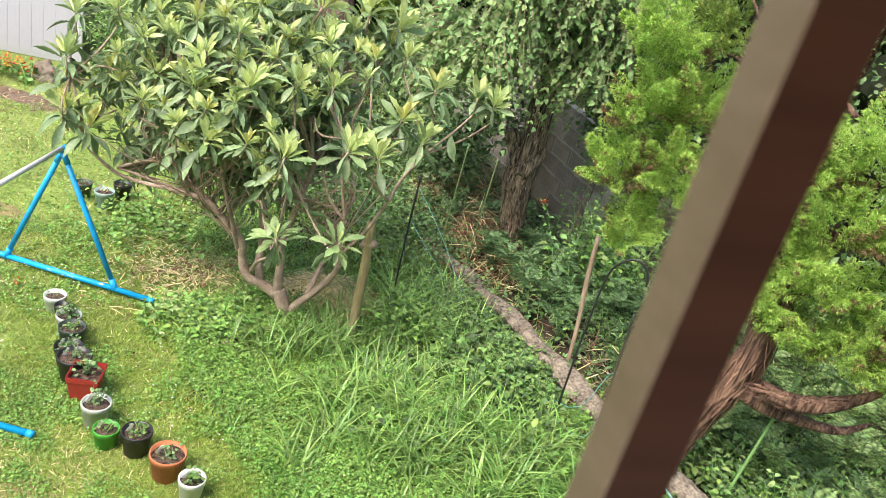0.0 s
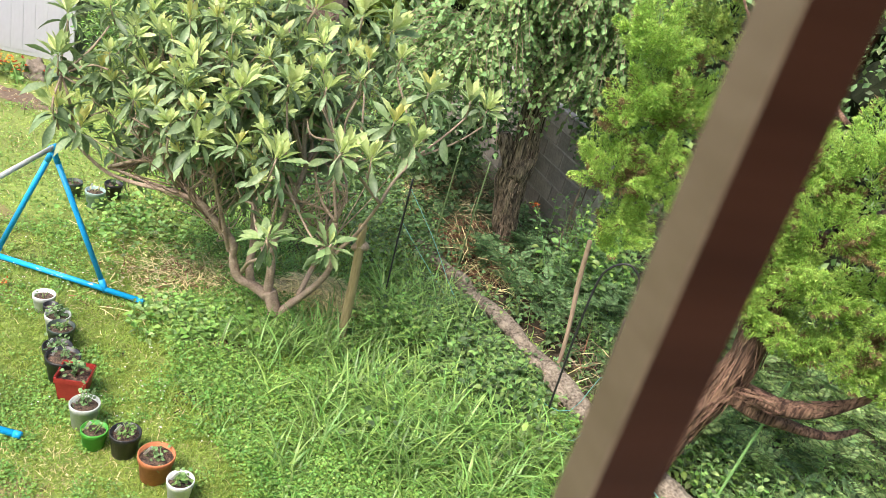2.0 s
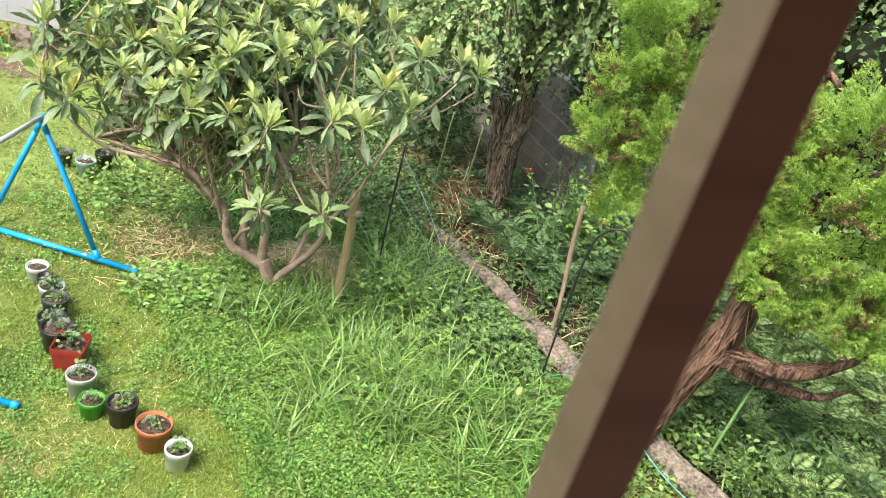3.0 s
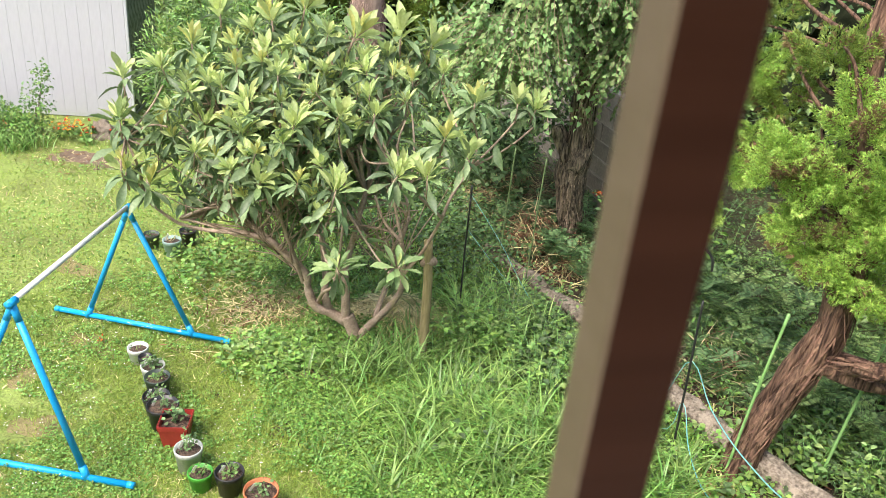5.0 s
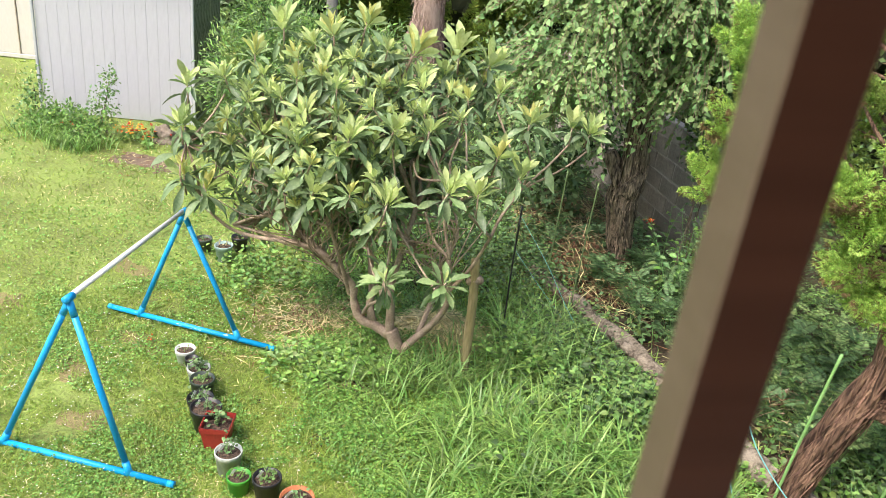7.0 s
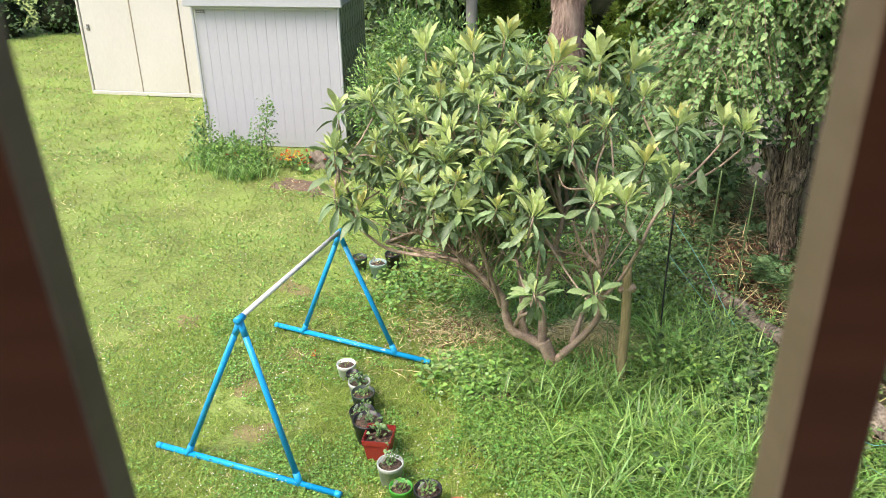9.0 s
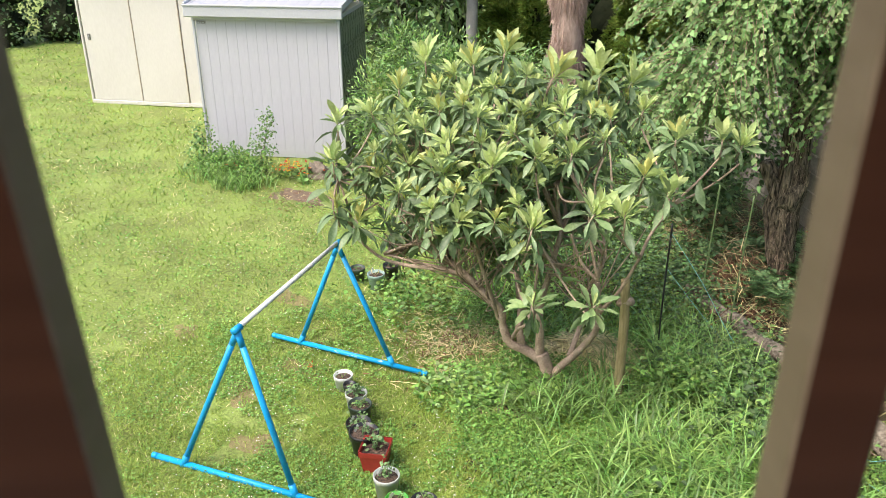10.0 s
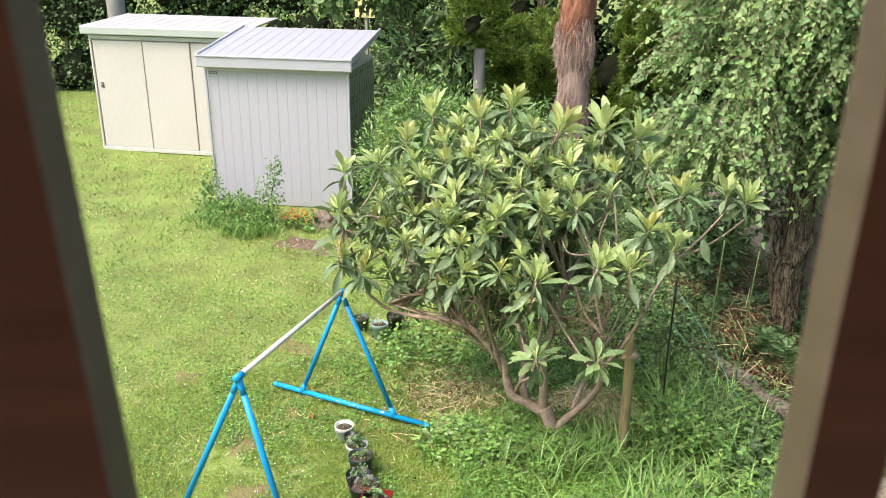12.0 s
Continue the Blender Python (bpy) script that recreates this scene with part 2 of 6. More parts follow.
def tri_mesh(name, verts, tris, materials, index=None, shade=True):
    """A mesh straight from arrays of points and triangles."""
    me = bpy.data.meshes.new(name)
    verts, tris = np.asarray(verts, np.float32), np.asarray(tris, np.int32)
    me.vertices.add(len(verts))
    me.vertices.foreach_set("co", verts.ravel())
    me.loops.add(tris.size)
    me.loops.foreach_set("vertex_index", tris.ravel())
    me.polygons.add(len(tris))
    me.polygons.foreach_set("loop_start", np.arange(0, tris.size, 3, dtype=np.int32))
    for m in materials:
        me.materials.append(m)
    if index is not None:
        me.polygons.foreach_set("material_index", np.asarray(index, np.int32))
    me.polygons.foreach_set("use_smooth", np.full(len(tris), shade))
    me.update(calc_edges=True)
    return me


def spread(tv, tf, turns, places):
    """Copies of one small shape (points, triangles), each with its own 3 x 3 turn and place."""
    k, n = len(places), len(tv)
    v = np.einsum("kij,nj->kni", turns, tv) + np.asarray(places)[:, None, :]
    f = np.asarray(tf)[None] + (np.arange(k) * n)[:, None, None]
    return v.reshape(-1, 3), f.reshape(-1, 3)


def turns_for(along, size, width=None, up=(0, 0, 1), wobble=0.3):
    """Turns that lay a shape's y axis along the given ways, its z axis near up."""
    y = np.asarray(along, float)
    y = y / np.linalg.norm(y, axis=1, keepdims=True)
    u = np.asarray(up, float) + rng.normal(0, wobble, y.shape)
    x = np.cross(y, u)
    x /= np.linalg.norm(x, axis=1, keepdims=True) + 1e-9
    z = np.cross(x, y)
    size = np.broadcast_to(size, len(y))
    width = size if width is None else np.broadcast_to(width, len(y))
    return np.stack([x * width[:, None], y * size[:, None], z * size[:, None]], 2)


def leaf_shape(profile, fold=0.25, droop=0.25, half=0.5):
    """A folded leaf blade of unit length along y; profile: half widths from stalk to tip."""
    n = len(profile)
    v, f = [], []
    for i, w in enumerate(profile):
        y = i / (n - 1)
        z = -droop * y * y
        v += [(-w * half, y, z + fold * w * half), (0, y, z), (w * half, y, z + fold * w * half)]
    for i in range(n - 1):
        a = 3 * i
        for j in (0, 1):
            f += [(a + j, a + j + 1, a + j + 4), (a + j, a + j + 4, a + j + 3)]
    return np.array(v), np.array(f)


def ribbed(shape, depth=0.013):
    """Raises every other row of a leaf's rim, as side veins do."""
    v, f = shape[0].copy(), shape[1]
    row = np.arange(len(v)) // 3
    v[:, 2] += np.where(np.arange(len(v)) % 3 != 1, np.where(row % 2, depth, -depth), 0)
    return v, f


LOQUAT_WIDTHS = (0.04, 0.08, 0.14, 0.21, 0.28, 0.34, 0.38, 0.38, 0.31, 0.18, 0.02)
LOQUAT_LEAF = ribbed(leaf_shape(LOQUAT_WIDTHS, 0.4, 0.15, 0.4))
LIMP_LEAF = ribbed(leaf_shape(LOQUAT_WIDTHS, 0.5, 0.45, 0.44))
OVAL_LEAF = leaf_shape((0.05, 0.5, 0.45, 0.02), 0.3, 0.3, 1.0)
HEART_LEAF = (np.array([(0, 0.3, -0.03), (0, 0.04, 0), (0.24, -0.03, 0.05), (0.42, 0.2, 0.09), (0.33, 0.5, 0.05), (0, 1.05, -0.2), (-0.33, 0.5, 0.05), (-0.42, 0.2, 0.09), (-0.24, -0.03, 0.05)]),
              np.array([(0, i, i + 1) for i in range(1, 8)] + [(0, 8, 1)]))
SMALL_LEAF = (np.array([(0, 0, 0), (-0.32, 0.5, 0.06), (0, 1, -0.1), (0.32, 0.5, 0.06)]), np.array([(0, 2, 1), (0, 3, 2)]))
BLADE = (np.array([(-0.5, 0, 0), (0.5, 0, 0), (-0.36, 0.55, -0.06), (0.36, 0.55, -0.06), (0, 1, -0.3)]),
         np.array([(0, 1, 3), (0, 3, 2), (2, 3, 4)]))
ARC_BLADE = (np.array([(s * w, y, z) for y, z, w in ((0, 0, 0.5), (0.3, 0.02, 0.5), (0.6, -0.08, 0.42), (0.85, -0.27, 0.25)) for s in (-1, 1)] + [(0, 1, -0.48)]),
             np.array([t for i in (0, 2, 4) for t in ((i, i + 1, i + 3), (i, i + 3, i + 2))] + [(6, 7, 8)]))


def sphere_ways(n, low=-1.0):
    z = rng.uniform(low, 1, n)
    a = rng.uniform(0, 2 * np.pi, n)
    r = np.sqrt(1 - z * z)
    return np.stack([r * np.cos(a), r * np.sin(a), z], 1)


def tube(points, radii, sides=8, rough=0.0, grain=6.0, cap=True):
    """A limb along points with its own radius at each; rough: depth of the bark's furrows, as a share of the radius."""
    p, r = np.asarray(points, float), np.asarray(radii, float)
    t = np.gradient(p, axis=0)
    t /= np.linalg.norm(t, axis=1, keepdims=True)
    ref = np.array((0.0, 0, 1)) if abs(t[:, 2]).mean() < 0.8 else np.array((0.0, 1, 0))
    run = np.concatenate([[0], np.cumsum(np.linalg.norm(np.diff(p, axis=0), axis=1))])
    v = []
    ang = np.arange(sides) * 2 * np.pi / sides
    for i in range(len(p)):
        x = np.cross(t[i], ref)
        x /= np.linalg.norm(x)
        y = np.cross(t[i], x)
        for a in ang:
            k = r[i]
            if rough:
                ca, sa = math.cos(a), math.sin(a)
                ridge = abs(noise.noise(Vector((ca * grain, sa * grain, run[i] * 2.2)))) + 0.6 * abs(noise.noise(Vector((ca * grain * 2.3, sa * grain * 2.3, run[i] * 5))))
                k *= 1 + rough * (noise.noise(Vector((ca, sa, run[i] * 3))) + 0.9 * ridge - 0.25)
            v.append(p[i] + k * (math.cos(a) * x + math.sin(a) * y))
    f = []
    for i in range(len(p) - 1):
        for j in range(sides):
            a, b = i * sides + j, i * sides + (j + 1) % sides
            f += [(a, b, b + sides), (a, b + sides, a + sides)]
    if cap:
        for i, flip in ((0, 1), (len(p) - 1, 0)):
            v.append(p[i])
            for j in range(sides):
                a, b = i * sides + j, i * sides + (j + 1) % sides
                f.append((len(v) - 1, b, a) if flip else (len(v) - 1, a, b))
    return np.array(v), np.array(f)


def bend(points, n=8):
    """A smooth curve through a few points."""
    p = np.asarray(points, float)
    s = np.linspace(0, len(p) - 1, n)
    out = []
    for q in s:
        i = min(int(q), len(p) - 2)
        u = q - i
        a, b, c, d = p[max(i - 1, 0)], p[i], p[i + 1], p[min(i + 2, len(p) - 1)]
        out.append(0.5 * ((2 * b) + (c - a) * u + (2 * a - 5 * b + 4 * c - d) * u * u + (3 * b - a - 3 * c + d) * u ** 3))
    return np.array(out)


def limb(name, points, radii, material, parent, sides=8, n=10, rough=0.0, label="", grain=6.0):
    c = bend(points, n)
    r = np.interp(np.linspace(0, 1, n), np.linspace(0, 1, len(radii)), radii)
    v, f = tube(c, r, sides, rough, grain)
    return link_part(name, tri_mesh(name, v, f, [material]), parent, label)


def bark_strips(points, radii, count, length, wide, mat, parent, proud=0.9, twist=0.25):
    """Loose strips and plates of bark lying along a limb."""
    c = bend(points, 60)
    r = np.interp(np.linspace(0, 1, 60), np.linspace(0, 1, len(radii)), radii)
    t = np.gradient(c, axis=0)
    t /= np.linalg.norm(t, axis=1, keepdims=True)
    i, ang = rng.integers(2, 58, count), rng.uniform(0, 2 * np.pi, count)
    x = np.cross(t[i], (0.0, 1.0, 0.0))
    x /= np.linalg.norm(x, axis=1, keepdims=True)
    out = x * np.cos(ang)[:, None] + np.cross(t[i], x) * np.sin(ang)[:, None]
    at = c[i] + out * (r[i] * rng.uniform(proud, proud + 0.22, count))[:, None]
    side = np.cross(t[i], out)
    ways = t[i] * rng.choice((-1.0, 1.0), count)[:, None] + side * rng.normal(twist, 0.09, count)[:, None] + out * rng.normal(0.03, 0.07, count)[:, None]
    v, f = spread(*BLADE, turns_for(ways, rng.uniform(*length, count), rng.uniform(*wide, count), up=out), at)
    return tagged(link_part("bark_strip", tri_mesh("bark_strip", v, f, [M[mat]]), parent), kind="stuff")


def box(bm, size, place, turn=None, bevel=0.0):
    m = Matrix.Translation(place) @ (turn or Matrix.Identity(4)) @ Matrix.Diagonal((*size, 1))
    made = bmesh.ops.create_cube(bm, size=1, matrix=m)["verts"]
    if bevel:
        edges = list({e for v in made for e in v.link_edges})
        bmesh.ops.bevel(bm, geom=edges, offset=bevel, segments=1, affect="EDGES")
    return bm


def lathe(profile, sides=28):
    """A turned shape from (radius, height) pairs."""
    bm = bmesh.new()
    rings = []
    for r, z in profile:
        rings.append([bm.verts.new((r * math.cos(2 * math.pi * k / sides), r * math.sin(2 * math.pi * k / sides), z)) for k in range(sides)])
    for a, b in zip(rings, rings[1:]):
        for k in range(sides):
            bm.faces.new((a[k], a[(k + 1) % sides], b[(k + 1) % sides], b[k]))
    bm.faces.new(rings[0][::-1])
    bm.faces.new(rings[-1])
    return bm


# ---------------------------------------------------------------- the ground
def rise(x, y):
    """Height of the ground."""
    x, y = np.asarray(x, float), np.asarray(y, float)
    return 0.012 * (np.sin(x * 2.1 + 0.6 * y) + np.sin(y * 1.7 - 0.8 * x)) - 0.012


def weedy(x, y):
    """0 on the mown lawn, 1 in the rough growth under the trees."""
    edge = np.interp(y, [2.9, 3.2, 3.6, 4.0, 4.6, 5.3, 6.2, 7.0, 8.5], [-0.45, -0.85, -1.45, -1.95, -2.3, -2.45, -2.9, -3.7, -4.6])
    s = np.clip((np.asarray(x) - edge) / 0.9, 0, 1)
    return s * s * (3 - 2 * s)


def axis_steps(lo, hi, step, far):
    mid = np.arange(lo, hi, step)
    out = np.geomspace(0.5, far, 24)
    return np.concatenate([(lo - out)[::-1], mid, hi + out])


gx, gy = axis_steps(-13, 5, 0.12, 900), axis_steps(1.5, 14, 0.12, 900)
GX, GY = np.meshgrid(gx, gy)
gv = np.stack([GX, GY, rise(GX, GY)], 2).reshape(-1, 3)
gi = np.arange(len(gx) * len(gy)).reshape(len(gy), len(gx))
q = np.stack([gi[:-1, :-1], gi[:-1, 1:], gi[1:, 1:], gi[1:, :-1]], 2).reshape(-1, 4)
mid = gv[q].mean(1)
# Ground below the rough growth is painted darker for shadowy gaps, with a ragged edge
ragged = np.array([0.28 * noise.noise(Vector((a * 2.2, b * 2.2, 3))) + 0.3 * noise.noise(Vector((a * 6, b * 6, 7))) for a, b, c in mid])
rough = ((weedy(mid[:, 0], mid[:, 1]) + ragged > 0.8) & (mid[:, 1] > 2.8) & (np.abs(mid).max(1) < 14)).astype(int)
ground = link_part("ground", tri_mesh("ground", gv, np.concatenate([q[:, [0, 1, 2]], q[:, [0, 2, 3]]]), [M["soil"], M["dark_ground"]], np.concatenate([rough, rough])))
tagged(ground, "patchy lawn soil with worn brown spots and thin thatch", "ground", kind="structure")

# ---------------------------------------------------------------- the balcony from which one looks
V_OUT, V_SIDE = Vector((-0.399, 0.917, 0)), Vector((0.917, 0.399, 0))
RAIL_TURN = Matrix(((V_SIDE.x, V_OUT.x, 0, 0), (V_SIDE.y, V_OUT.y, 0, 0), (0, 0, 1, 0), (0, 0, 0, 1)))
railing = thing("balcony_railing", (0, 0, 2.5), "dark brown balcony railing with slim upright bars", "railing")
railing.matrix_world = RAIL_TURN @ pose(0, 0, 2.5)
bal = bmesh.new()
box(bal, (0.0157, 0.012, 1.26), (0, 0, 0.77), bevel=0.0007)
bal_mesh = bpy.data.meshes.new("baluster")
bal.to_mesh(bal_mesh)
bal.free()
wide = bmesh.new()
box(wide, (0.0245, 0.0105, 1.26), (-0.0044, 0, 0.77), bevel=0.0007)
wide_mesh = bpy.data.meshes.new("baluster")
wide.to_mesh(wide_mesh)
wide.free()
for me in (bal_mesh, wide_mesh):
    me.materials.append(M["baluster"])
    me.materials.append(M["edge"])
    # Side faces get the brown that has light painted in
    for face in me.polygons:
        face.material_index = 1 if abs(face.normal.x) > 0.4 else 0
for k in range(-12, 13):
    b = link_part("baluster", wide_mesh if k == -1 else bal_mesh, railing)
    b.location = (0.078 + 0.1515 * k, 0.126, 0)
    if k == -1:  # one bar is widened and tilted to fit the camera's view
        b.matrix_basis = pose(0.0785 + 0.1515 * k, 0.126, 0.975) @ pose(0, 0, 0, 0, -2.5, 0) @ pose(0, 0, -0.975)
part("bottom_rail", box(bmesh.new(), (4.2, 0.04, 0.04), (0, 0.126, 0.12), bevel=0.004), M["baluster"], railing)
part("top_rail", box(bmesh.new(), (4.2, 0.05, 0.05), (0, 0.126, 1.42), bevel=0.006), M["baluster"], railing)
for k in (-2.08, 2.08):
    part("post", box(bmesh.new(), (0.05, 0.05, 1.45), (k, 0.126, 0.725), bevel=0.004), M["baluster"], railing)
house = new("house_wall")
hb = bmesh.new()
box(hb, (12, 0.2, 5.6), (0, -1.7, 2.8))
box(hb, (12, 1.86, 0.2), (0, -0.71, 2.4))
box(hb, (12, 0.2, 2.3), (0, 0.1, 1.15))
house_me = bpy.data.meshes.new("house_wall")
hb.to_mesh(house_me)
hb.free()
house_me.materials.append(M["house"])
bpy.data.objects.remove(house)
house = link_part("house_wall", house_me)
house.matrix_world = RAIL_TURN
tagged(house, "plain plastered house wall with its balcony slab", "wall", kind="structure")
# ---------------------------------------------------------------- the two sheds
def shed_turn(a, b):
    u = Vector((b[0] - a[0], b[1] - a[1], 0)).normalized()
    return Matrix(((u.x, -u.y, 0, a[0]), (u.y, u.x, 0, a[1]), (0, 0, 1, 0), (0, 0, 0, 1)))


def ribbed_roof(parent, w, d, z0, z1, mat, over, ribs):
    """A sheet roof that rises to the back, with standing ribs along the fall."""
    slope = math.atan2(z1 - z0, d)
    turn = Matrix.Rotation(slope, 4, "X")
    length = math.hypot(d + 2 * over, z1 - z0)
    mid = (w / 2, d / 2, (z0 + z1) / 2)
    roof = part("roof", box(bmesh.new(), (w + 2 * over, length, 0.025), mid, turn, 0.004), mat, parent)
    rib = box(bmesh.new(), (0.07, length, 0.008), (0, 0, 0.0125), None, 0.0035)
    me = bpy.data.meshes.new("rib")
    rib.to_mesh(me)
    rib.free()
    me.materials.append(mat)
    for k in range(ribs):
        o = link_part("rib", me, roof)
        o.matrix_basis = Matrix.Translation((-over + 0.03 + (w + 2 * over - 0.06) * k / (ribs - 1), mid[1], mid[2])) @ turn
    return roof


def grey_shed():
    w, d, h = 2.0, GREY_DEPTH, 1.95
    s = thing("garden_shed", (0, 0, 0), "pale grey steel garden shed with ribbed walls on the lawn", "shed")
    s.matrix_world = shed_turn((-7.45, 8.84), (-5.53, 9.37))
    body = part("body", box(bmesh.new(), (w - 0.05, d - 0.05, h), (w / 2, d / 2, h / 2)), M["grey_trim"], s)
    n, step = 14, (w - 0.06) / 14
    pan = bmesh.new()
    box(pan, (step - 0.002, 0.008, h - 0.1), (0, 0, (h - 0.1) / 2 + 0.05), None, 0.0015)
    me = bpy.data.meshes.new("panel")
    pan.to_mesh(me)
    pan.free()
    me.materials.append(M["grey_steel"])
    for k in range(n):
        o = link_part("panel", me, s)
        o.location = (0.03 + step * (k + 0.5), 0.0262 - 0.001 * (k % 3 == 0), 0)
    # Side panels swap to the steel colour that carries the shade
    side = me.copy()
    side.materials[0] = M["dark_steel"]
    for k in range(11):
        o = link_part("panel", side, s, "glossy steel side panel, its shade and reflected shrubs in the colour")
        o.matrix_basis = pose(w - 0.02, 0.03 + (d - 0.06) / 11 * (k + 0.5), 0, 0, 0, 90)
    for x in (0.0, w):
        part("corner_post", box(bmesh.new(), (0.035, 0.035, h), (x, 0.012, h / 2), None, 0.006), M["grey_trim"], s)
    roof = ribbed_roof(s, w, d, h + 0.13, GREY_BACK, M["grey_roof"], 0.07, 14)
    part("fascia", box(bmesh.new(), (w + 0.16, 0.05, 0.16), (w / 2, -0.075, h + 0.06), None, 0.012), M["grey_trim"], s)
    part("gutter_lip", box(bmesh.new(), (w + 0.17, 0.02, 0.025), (w / 2, -0.104, h + 0.135), None, 0.006), M["grey_trim"], s)
    part("top_track", box(bmesh.new(), (w - 0.02, 0.03, 0.05), (w / 2, -0.012, h - 0.04), None, 0.006), M["grey_trim"], s)
    for x in (-0.07, w + 0.07):
        slope = math.atan2(GREY_BACK - h - 0.13, d)
        part("verge", box(bmesh.new(), (0.03, d + 0.16, 0.09), (x, d / 2, (h + 0.13 + GREY_BACK) / 2), Matrix.Rotation(slope, 4, "X"), 0.006), M["grey_trim"], s)
    plate = part("maker_plate", box(bmesh.new(), (0.12, 0.006, 0.035), (0.11, 0.006, h - 0.1), None, 0.002), M["seam"], s, "small dark plate with pale bars")
    for x in (0.075, 0.105, 0.14):
        part("bar", box(bmesh.new(), (0.022, 0.004, 0.012), (x, 0.001, h - 0.1)), M["grey_steel"], plate)
    return s


def cream_shed():
    w, d, h = 2.75, 1.35, 2.02
    s = thing("storage_shed", (0, 0, 0), "cream steel storage shed with sliding door panels", "shed")
    s.matrix_world = shed_turn((-11.23, 10.47), (-9.0, 11.02))
    part("body", box(bmesh.new(), (w - 0.04, d - 0.05, h), (w / 2, d / 2 + 0.01, h / 2)), M["cream"], s)
    part("base_rail", box(bmesh.new(), (w, 0.06, 0.07), (w / 2, 0.0, 0.035), None, 0.008), M["cream"], s)
    x = 0.03
    for k, pw in enumerate((0.93, 0.86, 0.86)):
        p = part("door_panel", box(bmesh.new(), (pw - 0.012, 0.03, h - 0.17), (x + pw / 2, -0.012 * (k == 1), (h - 0.17) / 2 + 0.07), None, 0.01), M["cream"], s)
        part("edge_strip", box(bmesh.new(), (0.018, 0.034, h - 0.17), (x + pw - 0.006, -0.014, (h - 0.17) / 2 + 0.07), None, 0.004), M["rust"], p)
        if k == 0:
            lock = part("lock", box(bmesh.new(), (0.055, 0.02, 0.1), (x + 0.1, -0.02, 1.16), None, 0.006), M["seam"], p, "small dark steel lock")
            part("knob", box(bmesh.new(), (0.02, 0.02, 0.03), (x + 0.1, -0.036, 1.17), None, 0.006), M["grey_steel"], lock)
        x += pw
    part("corner_post", box(bmesh.new(), (0.04, 0.05, h), (0.0, 0.0, h / 2), None, 0.008), M["cream"], s)
    part("top_track", box(bmesh.new(), (w, 0.05, 0.07), (w / 2, -0.02, h - 0.045), None, 0.008), M["cream_trim"], s)
    part("fascia", box(bmesh.new(), (w + 0.2, 0.05, 0.13), (w / 2, -0.1, h + 0.07), None, 0.012), M["cream_trim"], s)
    ribbed_roof(s, w, d, h + 0.13, CREAM_BACK, M["cream_roof"], 0.1, 13)
    return s


GREY_DEPTH, GREY_BACK, CREAM_BACK = 1.6, 2.28, 2.22
grey_shed()
cream_shed()

# ---------------------------------------------------------------- the blue practice bar
def pipe(name, a, b, r, mat, parent, label="", sides=14):
    v, f = tube(np.array([a, b], float), [r, r], sides)
    return link_part(name, tri_mesh(name, v, f, [mat]), parent, label)


def practice_bar():
    s = thing("exercise_bar", (-2.9, 4.1, 0), "white bar on two blue painted pipe trestles on the lawn", "exercise bar")
    o = np.array((-2.9, 4.1, 0))
    tops = []
    for e0, e1, j0, j1, top in (((-3.51, 3.235, 0.03), (-2.14, 3.285, 0.03), (-3.27, 3.244, 0.03), (-2.42, 3.275, 0.03), (-2.795, 3.365, 1.085)),
                                ((-3.67, 4.885, 0.03), (-2.235, 4.86, 0.03), (-3.40, 4.88, 0.03), (-2.53, 4.866, 0.03), (-2.985, 4.88, 0.995))):
        e0, e1, j0, j1, top = (np.array(p) - o for p in (e0, e1, j0, j1, top))
        foot = pipe("foot_pipe", e0, e1, 0.0205, M["worn_blue"], s, "blue pipe with patches of worn paint")
        for e in (e0, e1):
            v = (e1 - e0) / np.linalg.norm(e1 - e0) * (1 if e is e1 else -1)
            pipe("end_cap", e - v * 0.03, e + v * 0.012, 0.0212, M["blue"], foot)
        for j in (j0, j1):
            leg = pipe("leg", j, top, 0.0195, M["blue"], s)
            way = (top - j) / np.linalg.norm(top - j)
            pipe("tee_joint", j - way * 0.02, j + way * 0.08, 0.0226, M["blue"], leg)
            pipe("collar", top - way * 0.1, top + way * 0.01, 0.0206, M["blue"], leg)
        tops.append(top)
        v, f = tube(top + np.array([(0, -0.035, 0.015), (0, 0.035, 0.015)]), [0.0225, 0.0225], 14)
        link_part("top_joint", tri_mesh("top_joint", v, f, [M["blue"]]), s)
    pipe("cross_bar", tops[0] + (0, 0, 0.02), tops[1] + (0, 0, 0.02), 0.017, M["white_pipe"], s, "white plastic pipe")
    return s


practice_bar()

